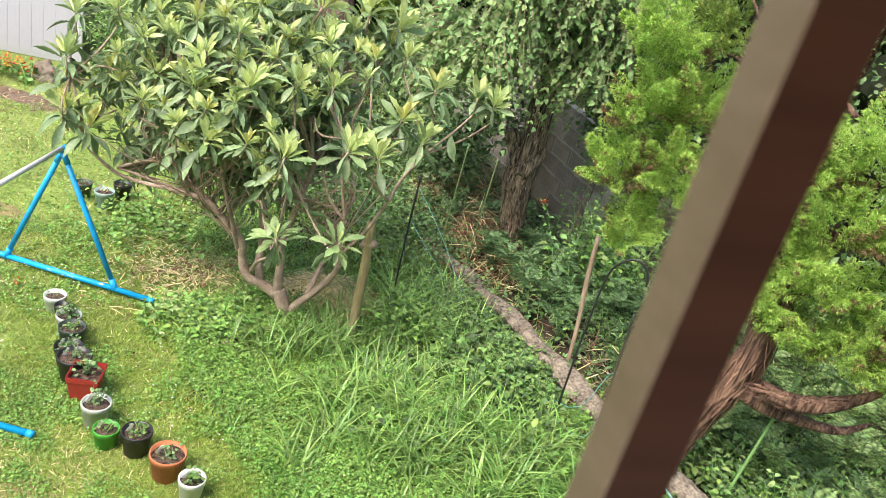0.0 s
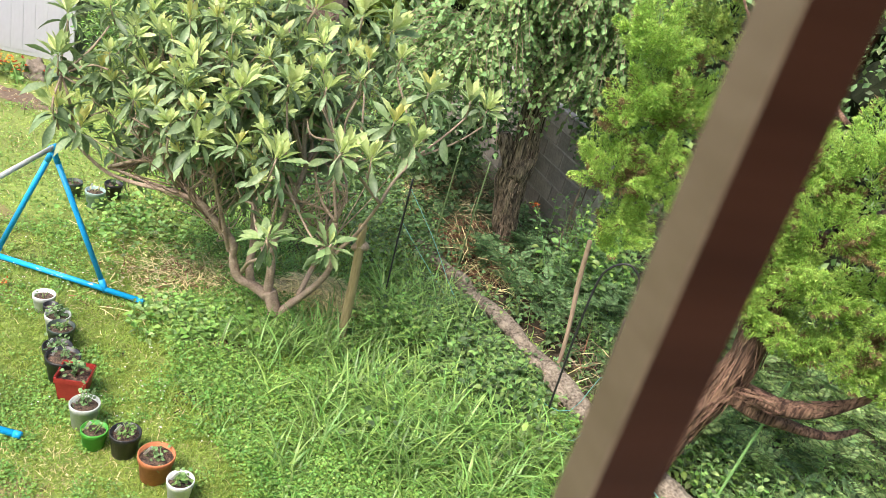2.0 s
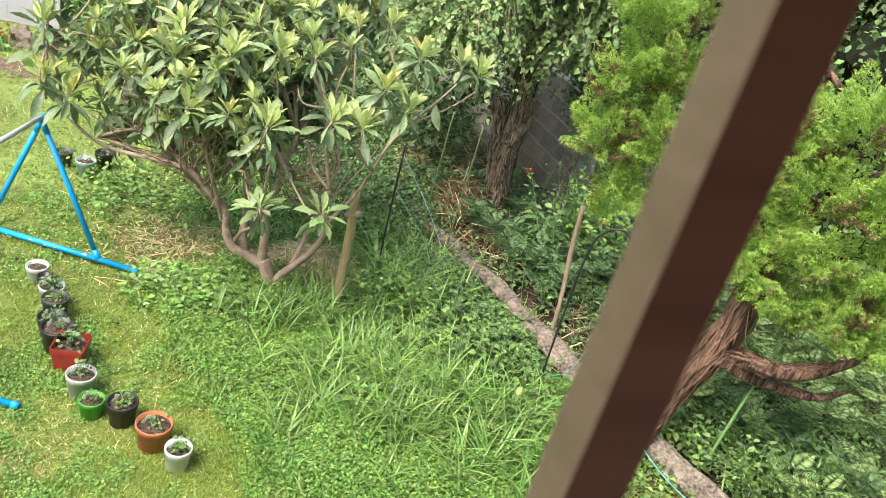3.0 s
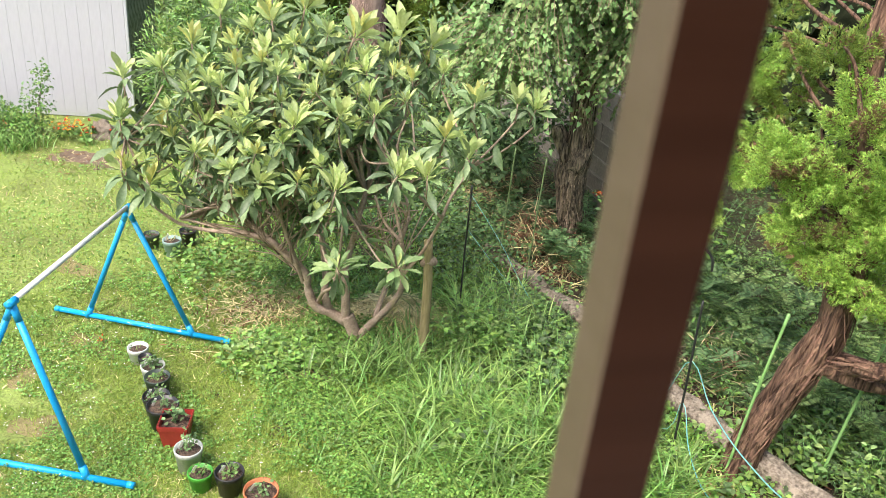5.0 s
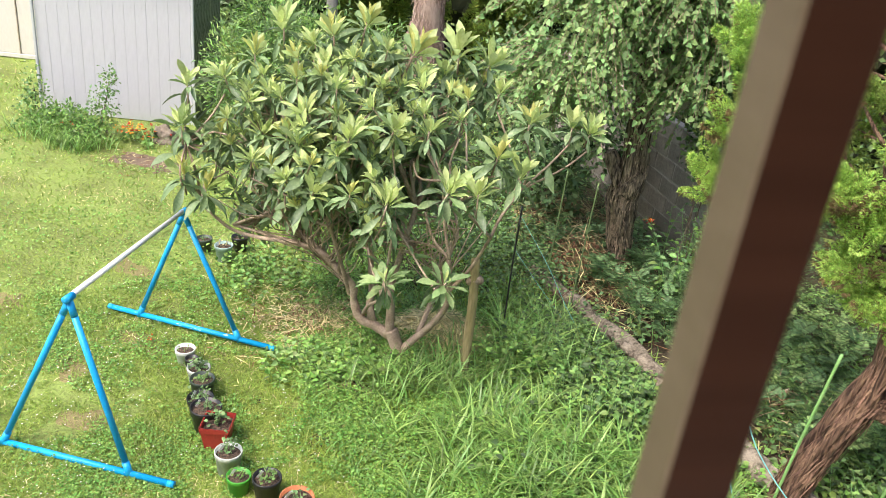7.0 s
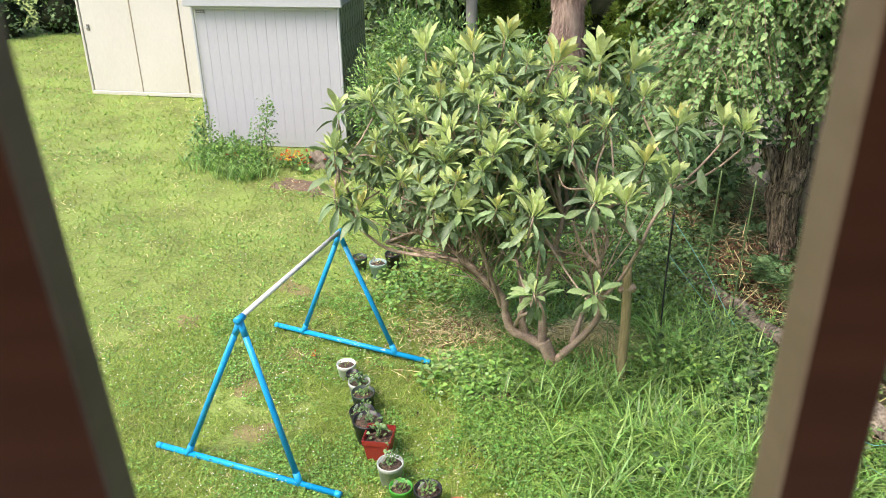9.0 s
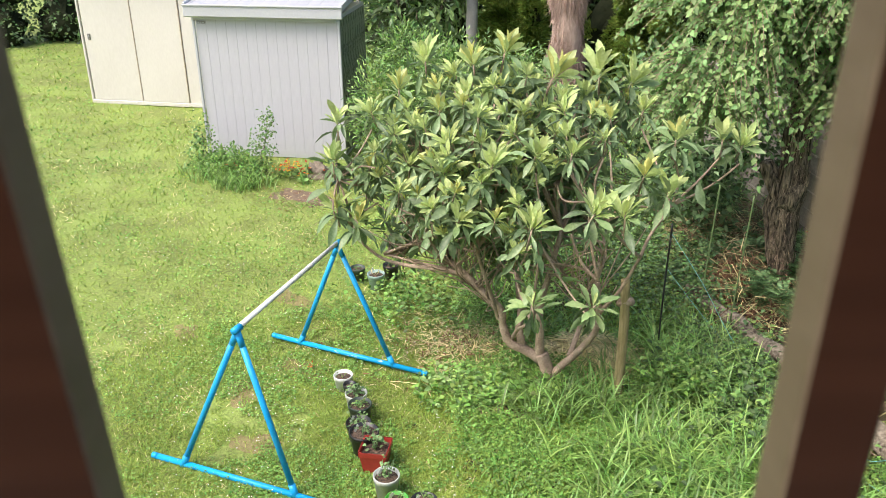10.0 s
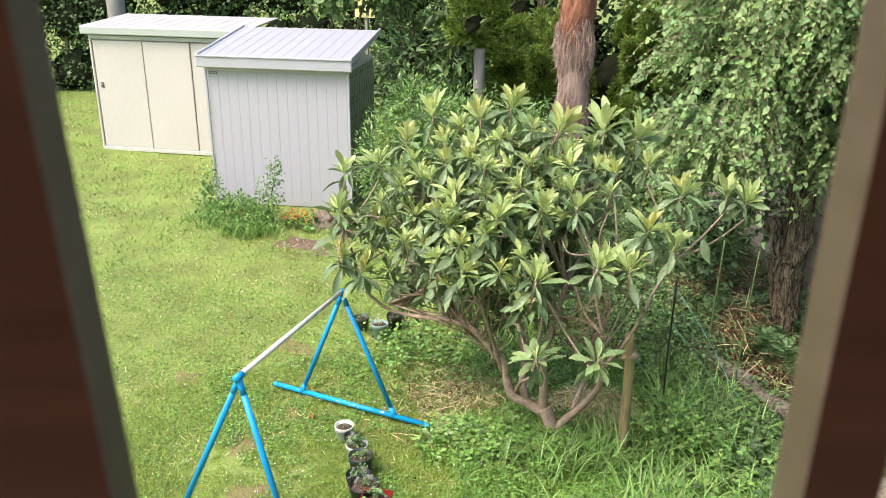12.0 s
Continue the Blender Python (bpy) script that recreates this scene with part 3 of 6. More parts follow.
# ---------------------------------------------------------------- pots along the lawn's edge
def sprig(parent, place, height, n, size, mat, name="plant", spread_r=0.06, blades=False):
    """A small potted plant: thin stems and leaves."""
    place = np.array(place)
    vs, fs, off = [], [], 0
    for k in range(max(2, n // 6)):
        tip = place + np.array((rng.uniform(-spread_r, spread_r), rng.uniform(-spread_r, spread_r), height * rng.uniform(0.6, 1)))
        v, f = tube(bend([place + rng.normal(0, 0.01, 3) * (1, 1, 0), (place + tip) / 2 + rng.normal(0, 0.01, 3), tip], 5), [0.003] * 4 + [0.0015], 5)
        vs.append(v), fs.append(f + off)
        off += len(v)
    at = place + np.stack([rng.normal(0, spread_r * 0.7, n), rng.normal(0, spread_r * 0.7, n), rng.uniform(0.15, 1, n) * height], 1)
    ways = np.stack([rng.normal(0, 1, n), rng.normal(0, 1, n), rng.normal(1.6 if blades else 0.2, 0.4, n)], 1)
    shape = BLADE if blades else OVAL_LEAF
    v, f = spread(*shape, turns_for(ways, size * rng.uniform(0.6, 1.2, n), size * (0.16 if blades else 0.9)), at)
    vs.append(v), fs.append(f + off)
    return tagged(link_part(name, tri_mesh(name, np.concatenate(vs), np.concatenate(fs), [M[mat]]), parent), kind="stuff")


def pot(place, rim, height, mat, label, plant=None, tag=0, square=False, category="plant pot", lip=0.007, turn=0.0):
    s = thing("plant_pot", (*place, float(rise(*place)) + 0.002), label, category, "potted plants", turn=turn)
    r, b = rim / 2, rim / 2 * 0.74
    if square:
        bm = bmesh.new()
        rings = []
        for q, z in ((b, 0), (r * 0.95, height - 0.035), (r, height - 0.035), (r * 1.02, height), (r * 0.93, height), (r * 0.88, height - 0.05)):
            rings.append([bm.verts.new((q * x, q * y, z)) for x, y in ((-1, -1), (1, -1), (1, 1), (-1, 1))])
        for a, c in zip(rings, rings[1:]):
            for k in range(4):
                bm.faces.new((a[k], a[(k + 1) % 4], c[(k + 1) % 4], c[k]))
        bm.faces.new(rings[0][::-1])
        bm.faces.new(rings[-1])
        bmesh.ops.bevel(bm, geom=[e for e in bm.edges if abs(e.verts[0].co.z - e.verts[1].co.z) > 0.01], offset=0.006, segments=2, affect="EDGES")
        part("container", bm, M[mat], s)
        part("soil", box(bmesh.new(), (r * 1.76, r * 1.76, 0.02), (0, 0, height - 0.045)), M["potting"], s)
    else:
        prof = [(b * 0.9, 0), (b, 0.004), (r * 0.93, height - 0.034), (r * 0.98, height - 0.032), (r, height - 0.006), (r * 0.985, height),
                (r - lip, height), (r - lip - 0.004, height - 0.03)]
        smooth(part("container", lathe(prof), M[mat], s))
        part("soil", lathe([(r - lip - 0.006, height - 0.045), (r - lip - 0.004, height - 0.028), (r * 0.4, height - 0.018)], 20), M["potting"], s)
    if plant:
        kind, n, size, h = plant
        size, n = size * 0.62, n + n // 4
        sprig(s, (0, 0, height - 0.03), h, n, size, kind, spread_r=rim * 0.26)
    for k in range(tag):
        bm = box(bmesh.new(), (0.016, 0.002, 0.11), (0, 0, 0.03), None, 0.0008)
        t = part("label_tag", bm, M["tag"], s, "white plastic plant label")
        t.matrix_basis = pose(-r * 0.55 + 0.06 * k, -r * 0.15, height, 25, 20 - 35 * k, 20)
    return s


pot((-2.76, 4.48), 0.15, 0.13, "white_pot", "round white plastic pot with bare dark soil", ("weed", 3, 0.03, 0.06), 0)
pot((-2.66, 4.40), 0.10, 0.12, "black", "small black plastic pot standing on the lawn", None)
pot((-2.53, 4.27), 0.165, 0.16, "clear_pot", "cloudy white plastic pot with a leafy seedling", ("feather", 34, 0.045, 0.09), 0)
pot((-2.43, 4.145), 0.172, 0.17, "dark_pot", "dark green plastic pot with a small leafy plant", ("weed", 24, 0.035, 0.06), 0)
pot((-2.345, 3.97), 0.18, 0.15, "black", "black plastic pot with a bushy seedling", ("feather", 24, 0.04, 0.09), 1)
pot((-2.235, 3.85), 0.205, 0.19, "black", "black plastic pot with a twiggy seedling and label", ("feather", 14, 0.035, 0.1), 1)
pot((-2.10, 3.757), 0.19, 0.18, "red_pot", "square red plastic pot with a pale-leaved seedling", ("feather", 26, 0.05, 0.12), 0, square=True, turn=14)
pot((-1.91, 3.54), 0.172, 0.17, "clear_pot", "cloudy white plastic pot with a pinkish seedling", ("feather", 30, 0.035, 0.13), 1)
pot((-1.775, 3.413), 0.15, 0.13, "green_pot", "bright green plastic pot with a small seedling", ("weed", 16, 0.03, 0.08), 1)
pot((-1.60, 3.43), 0.175, 0.16, "black", "black plastic pot with a low leafy plant", ("weed", 26, 0.035, 0.06), 1)
pot((-1.365, 3.33), 0.205, 0.17, "terracotta", "terracotta pot with dark soil and a low seedling", ("feather", 26, 0.035, 0.06), 1)
pot((-1.175, 3.227), 0.15, 0.15, "white_pot", "white plastic pot with drooping green leaves", ("weed", 24, 0.045, 0.08), 1)
pot((-3.305, 6.065), 0.17, 0.16, "pale_pot", "grey-green plastic pot with dark soil by the tree", ("straw", 6, 0.03, 0.12), 1)
pot((-3.54, 6.13), 0.15, 0.14, "dark_pot", "small dark pot half hidden under the tree", ("weed", 12, 0.03, 0.05))
pot((-3.27, 6.31), 0.16, 0.15, "black", "black plastic pot under the tree's branches", ("dark_leaf", 14, 0.05, 0.1))

# ---------------------------------------------------------------- the loquat tree
def loquat_cluster(k):
    """One whorl of leaves at a twig's end: upright pale young leaves, older ones hanging below. The later kinds are older."""
    vs, fs, mi, off = [], [], [], 0
    age = (0, 0, 0, 1, 1, 1, 2, 2, 2, 2, 3)[k]
    rings = (((5, (64, 86), (0.15, 0.20), 2 if k == 1 else 0), (7, (44, 70), (0.17, 0.23), 0), (5, (14, 42), (0.16, 0.21), 4), (9, (-58, 6), (0.15, 0.23), 1)),
             ((4, (58, 82), (0.13, 0.18), 2 if k == 4 else 0), (6, (36, 64), (0.15, 0.21), 0), (6, (5, 40), (0.15, 0.21), 4), (7, (-60, 5), (0.15, 0.23), 1)),
             ((3, (60, 80), (0.10, 0.15), 4), (6, (30, 62), (0.14, 0.19), 4), (6, (-5, 36), (0.14, 0.21), 1), (6, (-65, -5), (0.14, 0.22), 1)),
             ((3, (55, 78), (0.10, 0.14), 0), (8, (22, 52), (0.15, 0.20), 4), (7, (-8, 24), (0.16, 0.21), 4), (7, (-70, -30), (0.15, 0.20), 1)))[age]
    for count, pitch, length, slot in rings:
        a = np.arange(count) * 2 * np.pi / count + rng.uniform(0, 6.3) + rng.normal(0, 0.42, count)
        p = np.radians(rng.uniform(*pitch, count))
        ways = np.stack([np.cos(a) * np.cos(p), np.sin(a) * np.cos(p), np.sin(p)], 1)
        sz = rng.uniform(*length, count) * rng.uniform(0.78, 1.18, count)
        stalk = rng.uniform(0.0, 0.05, count)[:, None]
        v, f = spread(*(LIMP_LEAF if pitch[0] < -20 else LOQUAT_LEAF), turns_for(ways, sz, sz * rng.uniform(0.8, 1.1, count) * (0.8 if slot == 1 else 0.95), wobble=0.3), ways * 0.015 + np.array((0, 0, -1.0)) * stalk * (1.6 if pitch[0] < 0 else 0.4) + rng.normal(0, 0.008, (count, 3)))
        vs.append(v), fs.append(f + off)
        mi.append(np.full(len(f), slot))
        off += len(v)
    v, f = tube([(0, 0, -0.16), (0, 0, -0.05), (0, 0, 0.02)], [0.008, 0.008, 0.005], 6)
    vs.append(v), fs.append(f + off), mi.append(np.full(len(f), 3))
    return tri_mesh("whorl", np.concatenate(vs), np.concatenate(fs), [M["young"], M["old"], M["bud"], M["loquat_bark"], M["grown"]], np.concatenate(mi))


loquat = thing("loquat_tree", (-1.32, 5.15, 0), "multi-stemmed loquat tree with pale young leaf whorls", "tree")
L0 = np.array((-1.32, 5.15, 0.0))
CLUSTERS = [loquat_cluster(k) for k in range(11)]
KEY_WHORLS = [
    (-2.38, 5.22, 2.38), (-2.06, 5.34, 2.36), (-1.85, 5.40, 2.46), (-1.45, 5.25, 2.35), (-1.18, 5.43, 2.36), (-0.97, 5.50, 2.30),
    (-2.55, 5.13, 2.19), (-1.82, 4.84, 2.14), (-2.93, 4.89, 1.97), (-2.72, 5.02, 2.03), (-2.55, 5.09, 1.91), (-1.99, 4.73, 1.97),
    (-2.71, 4.94, 1.64), (-2.34, 4.84, 1.73), (-1.96, 4.57, 1.81), (-1.61, 4.52, 1.92), (-1.34, 4.57, 2.02), (-1.13, 4.61, 2.03),
    (-2.94, 4.81, 1.69), (-2.88, 4.73, 1.36), (-2.74, 4.78, 1.27), (-1.78, 4.40, 1.57), (-1.28, 4.35, 1.62), (-0.93, 4.45, 1.73),
    (-0.76, 4.52, 1.72), (-0.55, 4.71, 1.82), (-0.70, 4.69, 1.93), (-0.58, 5.04, 2.08), (-0.33, 5.42, 2.00), (-0.20, 5.40, 1.98),
    (-1.25, 4.33, 1.10), (-0.87, 4.39, 1.15),
]
extra = []
while len(extra) < 285:
    p = np.array((-1.65, 5.3, 1.5)) + rng.normal(0, 1, 3) * (0.75, 0.5, 0.5)
    d = (p - (-1.62, 5.25, 1.45)) / (1.3, 0.9, 0.98)
    near = min(np.linalg.norm(p - w) for w in KEY_WHORLS + extra)
    gap = (p[0] > -1.3 and p[2] < 2.05) or (p[1] < 5.0 and p[2] < 1.4)
    if 0.45 < np.linalg.norm(d) < 1.0 and near > 0.105 and p[2] > 1.0 + 0.2 * abs(p[0] + 2.2) and rng.uniform(0, 1) < (p[2] - 0.85) / 0.65 and not gap:
        extra.append(p)
under = []
while len(under) < 42:  # older whorls hanging low at the back
    p = np.array((rng.uniform(-2.7, -1.5), rng.uniform(5.15, 5.85), rng.uniform(0.85, 1.3)))
    if min([np.linalg.norm(p - w) for w in under + extra] + [9.0]) > 0.14:
        under.append(p)
extra += under
STEMS = [  # trunk and main stems, from the foot outwards
    ("trunk", [(-1.31, 5.15, -0.06), (-1.34, 5.15, 0.1), (-1.40, 5.15, 0.25)], (0.072, 0.058, 0.056), 12),
    ("branch", [(-1.40, 5.15, 0.2), (-1.53, 5.14, 0.27), (-1.64, 5.12, 0.31), (-1.70, 5.11, 0.45), (-1.71, 5.1, 0.58), (-1.83, 5.08, 0.71), (-2.02, 5.06, 0.87), (-2.2, 5.08, 0.98), (-2.42, 5.1, 1.16)], (0.046, 0.042, 0.038, 0.035, 0.033, 0.03, 0.026, 0.022, 0.018), 10),
    ("branch", [(-2.0, 5.06, 0.85), (-2.2, 5.0, 0.89), (-2.44, 4.98, 0.88), (-2.66, 4.96, 0.92), (-2.86, 4.9, 1.1)], (0.022, 0.02, 0.017, 0.014, 0.011), 8),
    ("branch", [(-1.55, 5.15, 0.28), (-1.59, 5.17, 0.42), (-1.6, 5.22, 0.55), (-1.7, 5.36, 0.9), (-1.9, 5.6, 1.25)], (0.038, 0.034, 0.028, 0.023, 0.018), 10),
    ("branch", [(-1.41, 5.16, 0.22), (-1.42, 5.16, 0.45), (-1.43, 5.2, 0.66), (-1.36, 5.4, 1.2)], (0.042, 0.036, 0.028, 0.018), 10),
    ("branch", [(-1.30, 5.15, 0.02), (-1.27, 5.15, 0.13), (-1.16, 5.14, 0.28), (-1.06, 5.13, 0.42), (-0.98, 5.1, 0.6), (-0.97, 5.03, 0.85), (-0.97, 4.95, 1.05)], (0.036, 0.034, 0.03, 0.026, 0.021, 0.016), 10),
    ("branch", [(-1.18, 5.16, 0.28), (-1.12, 5.38, 0.6), (-1.05, 5.55, 0.98)], (0.024, 0.02, 0.015), 8),
    ("branch", [(-1.62, 5.12, 0.36), (-1.5, 4.85, 0.6), (-1.34, 4.58, 0.82)], (0.018, 0.015, 0.012), 8),
    ("branch", [(-2.1, 5.08, 0.86), (-2.36, 5.02, 0.9), (-2.62, 4.96, 0.95)], (0.017, 0.014, 0.011), 8),
    ("branch", [(-1.74, 5.12, 0.5), (-1.78, 5.0, 0.8), (-1.85, 4.9, 1.15)], (0.02, 0.017, 0.013), 8),
    ("branch", [(-0.99, 5.08, 0.7), (-0.82, 4.98, 1.0), (-0.7, 4.9, 1.3)], (0.016, 0.014, 0.011), 8),
]
for name, line, radii, sides in STEMS:
    limb(name, [np.array(q) - L0 for q in line], [q * 0.92 for q in radii], M["loquat_bark"], loquat, sides, 22, 0.22)
HUBS = [np.array(line[-1]) for name, line, radii, sides in STEMS[1:]]
WHORLS = [np.array(w) for w in KEY_WHORLS + extra]
home = [min(range(len(HUBS)), key=lambda i: np.linalg.norm((w - HUBS[i]) * (1, 1, 0.6)) + (0.6 if HUBS[i][2] > w[2] - 0.15 else 0)) for w in WHORLS]
forks = {}
for i, h in enumerate(HUBS):
    mine = [w for w, q in zip(WHORLS, home) if q == i]
    forks[i] = []
    for w in mine[:: max(1, len(mine) // max(2, len(mine) // 5))]:
        fork = h * 0.48 + w * 0.52 + np.array((0, 0, -0.08)) + rng.normal(0, 0.05, 3)
        forks[i].append(fork)
        a, e = h - L0, fork - L0
        limb("bough", [a, a * 0.55 + e * 0.45 + rng.normal(0, 0.04, 3), e], (0.0125, 0.0105, 0.008), M["loquat_bark"], loquat, 7, 9, 0.15)
loose_at, loose_way = [], []
for k, (w, q) in enumerate(zip(WHORLS, home)):
    near = min(forks[q] or [HUBS[q]], key=lambda f: np.linalg.norm(w - f))
    a, e = near - L0, w - L0
    bow = a * 0.5 + e * 0.5 + np.array((0, 0, -0.05)) + rng.normal(0, 0.05, 3)
    limb("twig", [a, bow, e + (0, 0, -0.12)], (0.0085, 0.0075, 0.006), M["loquat_bark"], loquat, 6, 8)
    for s in rng.uniform(0.25, 0.95, 4):
        loose_at.append(a + (e - a) * s + rng.normal(0, 0.03, 3))
        loose_way.append(np.append(rng.normal(0, 1, 2), rng.normal(-0.2, 0.5)))
    top = w[2] + 0.6 * (5.25 - w[1]) + rng.normal(0, 0.25)
    kind = 10 if k in (30, 31) else rng.integers(0, 3) if (k < 30 or top > 1.7) else rng.integers(3, 6) if top > 1.3 else rng.integers(6, 10)
    o = link_part("whorl", CLUSTERS[kind], loquat)
    size = rng.uniform(0.72, 0.88) if k < 32 else rng.uniform(0.48, 0.7)
    size = 0.86 if k in (30, 31) else 1.15 if k in (3, 4) else 0.95 if k < 6 else size
    out = (w - (-1.5, 5.3, 1.2)) * (9, 9, 0)
    o.matrix_basis = Matrix.Translation(e) @ pose(0, 0, 0, -out[1] + rng.normal(0, 16), out[0] + rng.normal(0, 16), 0) @ Matrix.Rotation(rng.uniform(0, 6.3), 4, "Z") @ Matrix.Scale(size, 4)
n = len(loose_at)
sz = rng.uniform(0.1, 0.2, n)
v, f = spread(*LIMP_LEAF, turns_for(loose_way, sz, sz, wobble=0.4), np.array(loose_at))
tagged(link_part("loose_leaf", tri_mesh("loose_leaf", v, f, [M["old"]]), loquat), kind="stuff")

twig_v, twig_f, off = [], [], 0
for k in range(110):  # bare twigs in the lower crown
    s = rng.uniform(0, 1)
    foot = np.array((-1.7 - 0.7 * s, 5.1, 0.52 + 0.6 * s)) if k % 3 else np.array((-1.0 - 0.3 * s, 5.15, 0.7 + 0.3 * s))
    tip = foot + np.array((rng.uniform(-0.5, 0.35), rng.uniform(-0.45, 0.35), rng.uniform(0.15, 0.6)))
    mid = foot * 0.5 + tip * 0.5 + rng.normal(0, 0.05, 3)
    v, f = tube(bend([foot - L0, mid - L0, tip - L0], 7), np.linspace(0.0065, 0.003, 7), 5)
    twig_v.append(v), twig_f.append(f + off)
    off += len(v)
tagged(link_part("bare_twig", tri_mesh("bare_twig", np.concatenate(twig_v), np.concatenate(twig_f), [M["loquat_bark"]]), loquat), kind="stuff")

post = thing("stake", (-0.79, 5.11, 0), "mossy weathered wooden stake beside the loquat", "stake")
limb("shaft", [(0, 0, -0.05), (0.005, 0, 0.5), (-0.02, -0.01, 1.02)], (0.038, 0.036, 0.032), M["wood_post"], post, 10, 10, 0.15)
limb("knot", [(-0.06, -0.01, 0.82), (0.0, 0.0, 0.86), (0.05, 0.01, 0.84)], (0.02, 0.045, 0.02), M["loquat_bark"], post, 8, 6, 0.3)

# ---------------------------------------------------------------- foliage masses
def crown(name, lumps, count, shape, size, mats, parent, hang=0.0, shell=0.55, o=(0, 0, 0), aspect=1.0, outward=0.6):
    """Leaves over lumps (x, y, z, rx, ry, rz); hang pulls the tips down."""
    lumps = np.array(lumps, float)
    vol = lumps[:, 3] * lumps[:, 4] + lumps[:, 4] * lumps[:, 5] + lumps[:, 3] * lumps[:, 5]
    pick = rng.choice(len(lumps), count, p=vol / vol.sum())
    d = sphere_ways(count)
    rad = rng.uniform(shell, 1.0, count) ** 0.7
    wob = np.array([noise.noise(Vector(q * 2.6) + Vector((7.1 * i, 0, 0))) for q, i in zip(d, pick)]) * 0.35 + 1
    at = lumps[pick, :3] + d * lumps[pick, 3:] * (rad * wob)[:, None]
    keep = at[:, 2] > 0.02
    at, d = at[keep], d[keep]
    n = len(at)
    ways = d * outward + rng.normal(0, 0.6, (n, 3)) + (0, 0, -hang)
    sz = size * rng.uniform(0.6, 1.25, n)
    v, f = spread(*shape, turns_for(ways, sz, sz * aspect, up=d + (0, 0, 0.7), wobble=0.35), at - np.array(o))
    mi = np.repeat(rng.integers(0, len(mats), n), len(shape[1]))
    return link_part(name, tri_mesh(name, v, f, [M[m] for m in mats], mi), parent)


# the rough-barked tree with heart-shaped leaves
RT = np.array((0.22, 7.45, 0.0))
heart = thing("heart_leaf_tree", tuple(RT), "rough-barked tree with drooping heart-shaped leaves", "tree")
limb("trunk", [(0.03, 0.02, -0.08), (0.0, -0.02, 0.3), (-0.05, -0.04, 0.6), (-0.08, -0.05, 0.85), (-0.04, -0.05, 1.1), (-0.05, -0.05, 1.4), (-0.07, -0.05, 1.8), (-0.03, 0.0, 2.4), (0.1, 0.05, 3.2)], (0.115, 0.105, 0.118, 0.14, 0.122, 0.106, 0.1, 0.09, 0.075), M["bark"], heart, 64, 110, 0.3, grain=4.0)
limb("burl", [(-0.12, -0.08, 0.86), (-0.05, -0.13, 1.0), (0.05, -0.11, 1.14)], (0.06, 0.1, 0.05), M["bark"], heart, 26, 24, 0.45, grain=4.0)
limb("dead_stub", [(-0.1, -0.06, 0.95), (-0.2, -0.08, 1.12), (-0.28, -0.1, 1.3)], (0.09, 0.075, 0.05), M["bark"], heart, 26, 24, 0.4, grain=4.0)
limb("branch", [(-0.04, 0, 1.8), (0.18, -0.03, 2.0), (0.3, 0, 2.2), (0.55, 0.1, 2.6)], (0.07, 0.055, 0.05, 0.035), M["bark"], heart, 20, 30, 0.3, grain=3.5)
limb("branch", [(-0.06, 0, 2.0), (-0.5, -0.1, 2.5), (-1.1, -0.2, 2.8)], (0.08, 0.05, 0.02), M["bark"], heart, 10, 12, 0.2)
limb("branch", [(0, 0, 2.4), (0.3, -0.4, 2.8), (0.5, -0.7, 3.1)], (0.07, 0.05, 0.02), M["bark"], heart, 10, 12, 0.2)
bark_strips([(0.02, 0.0, 0.0), (0.0, -0.02, 0.3), (-0.05, -0.04, 0.6), (-0.08, -0.05, 0.85), (-0.04, -0.05, 1.1), (-0.05, -0.05, 1.4), (-0.07, -0.05, 1.8), (-0.03, 0.0, 2.4)], (0.112, 0.105, 0.118, 0.14, 0.122, 0.106, 0.1, 0.09), 2600, (0.05, 0.15), (0.005, 0.013), "scale", heart, 0.92, 0.05)
HEART_LUMPS = [(-0.42, 7.1, 2.75, 0.68, 0.5, 0.6), (-0.5, 7.0, 2.15, 0.5, 0.4, 0.42), (0.3, 7.15, 2.9, 0.7, 0.5, 0.55),
               (0.55, 7.3, 2.3, 0.4, 0.4, 0.5), (0.0, 7.4, 3.5, 1.3, 0.9, 0.6), (-0.7, 7.4, 1.75, 0.3, 0.3, 0.35)]


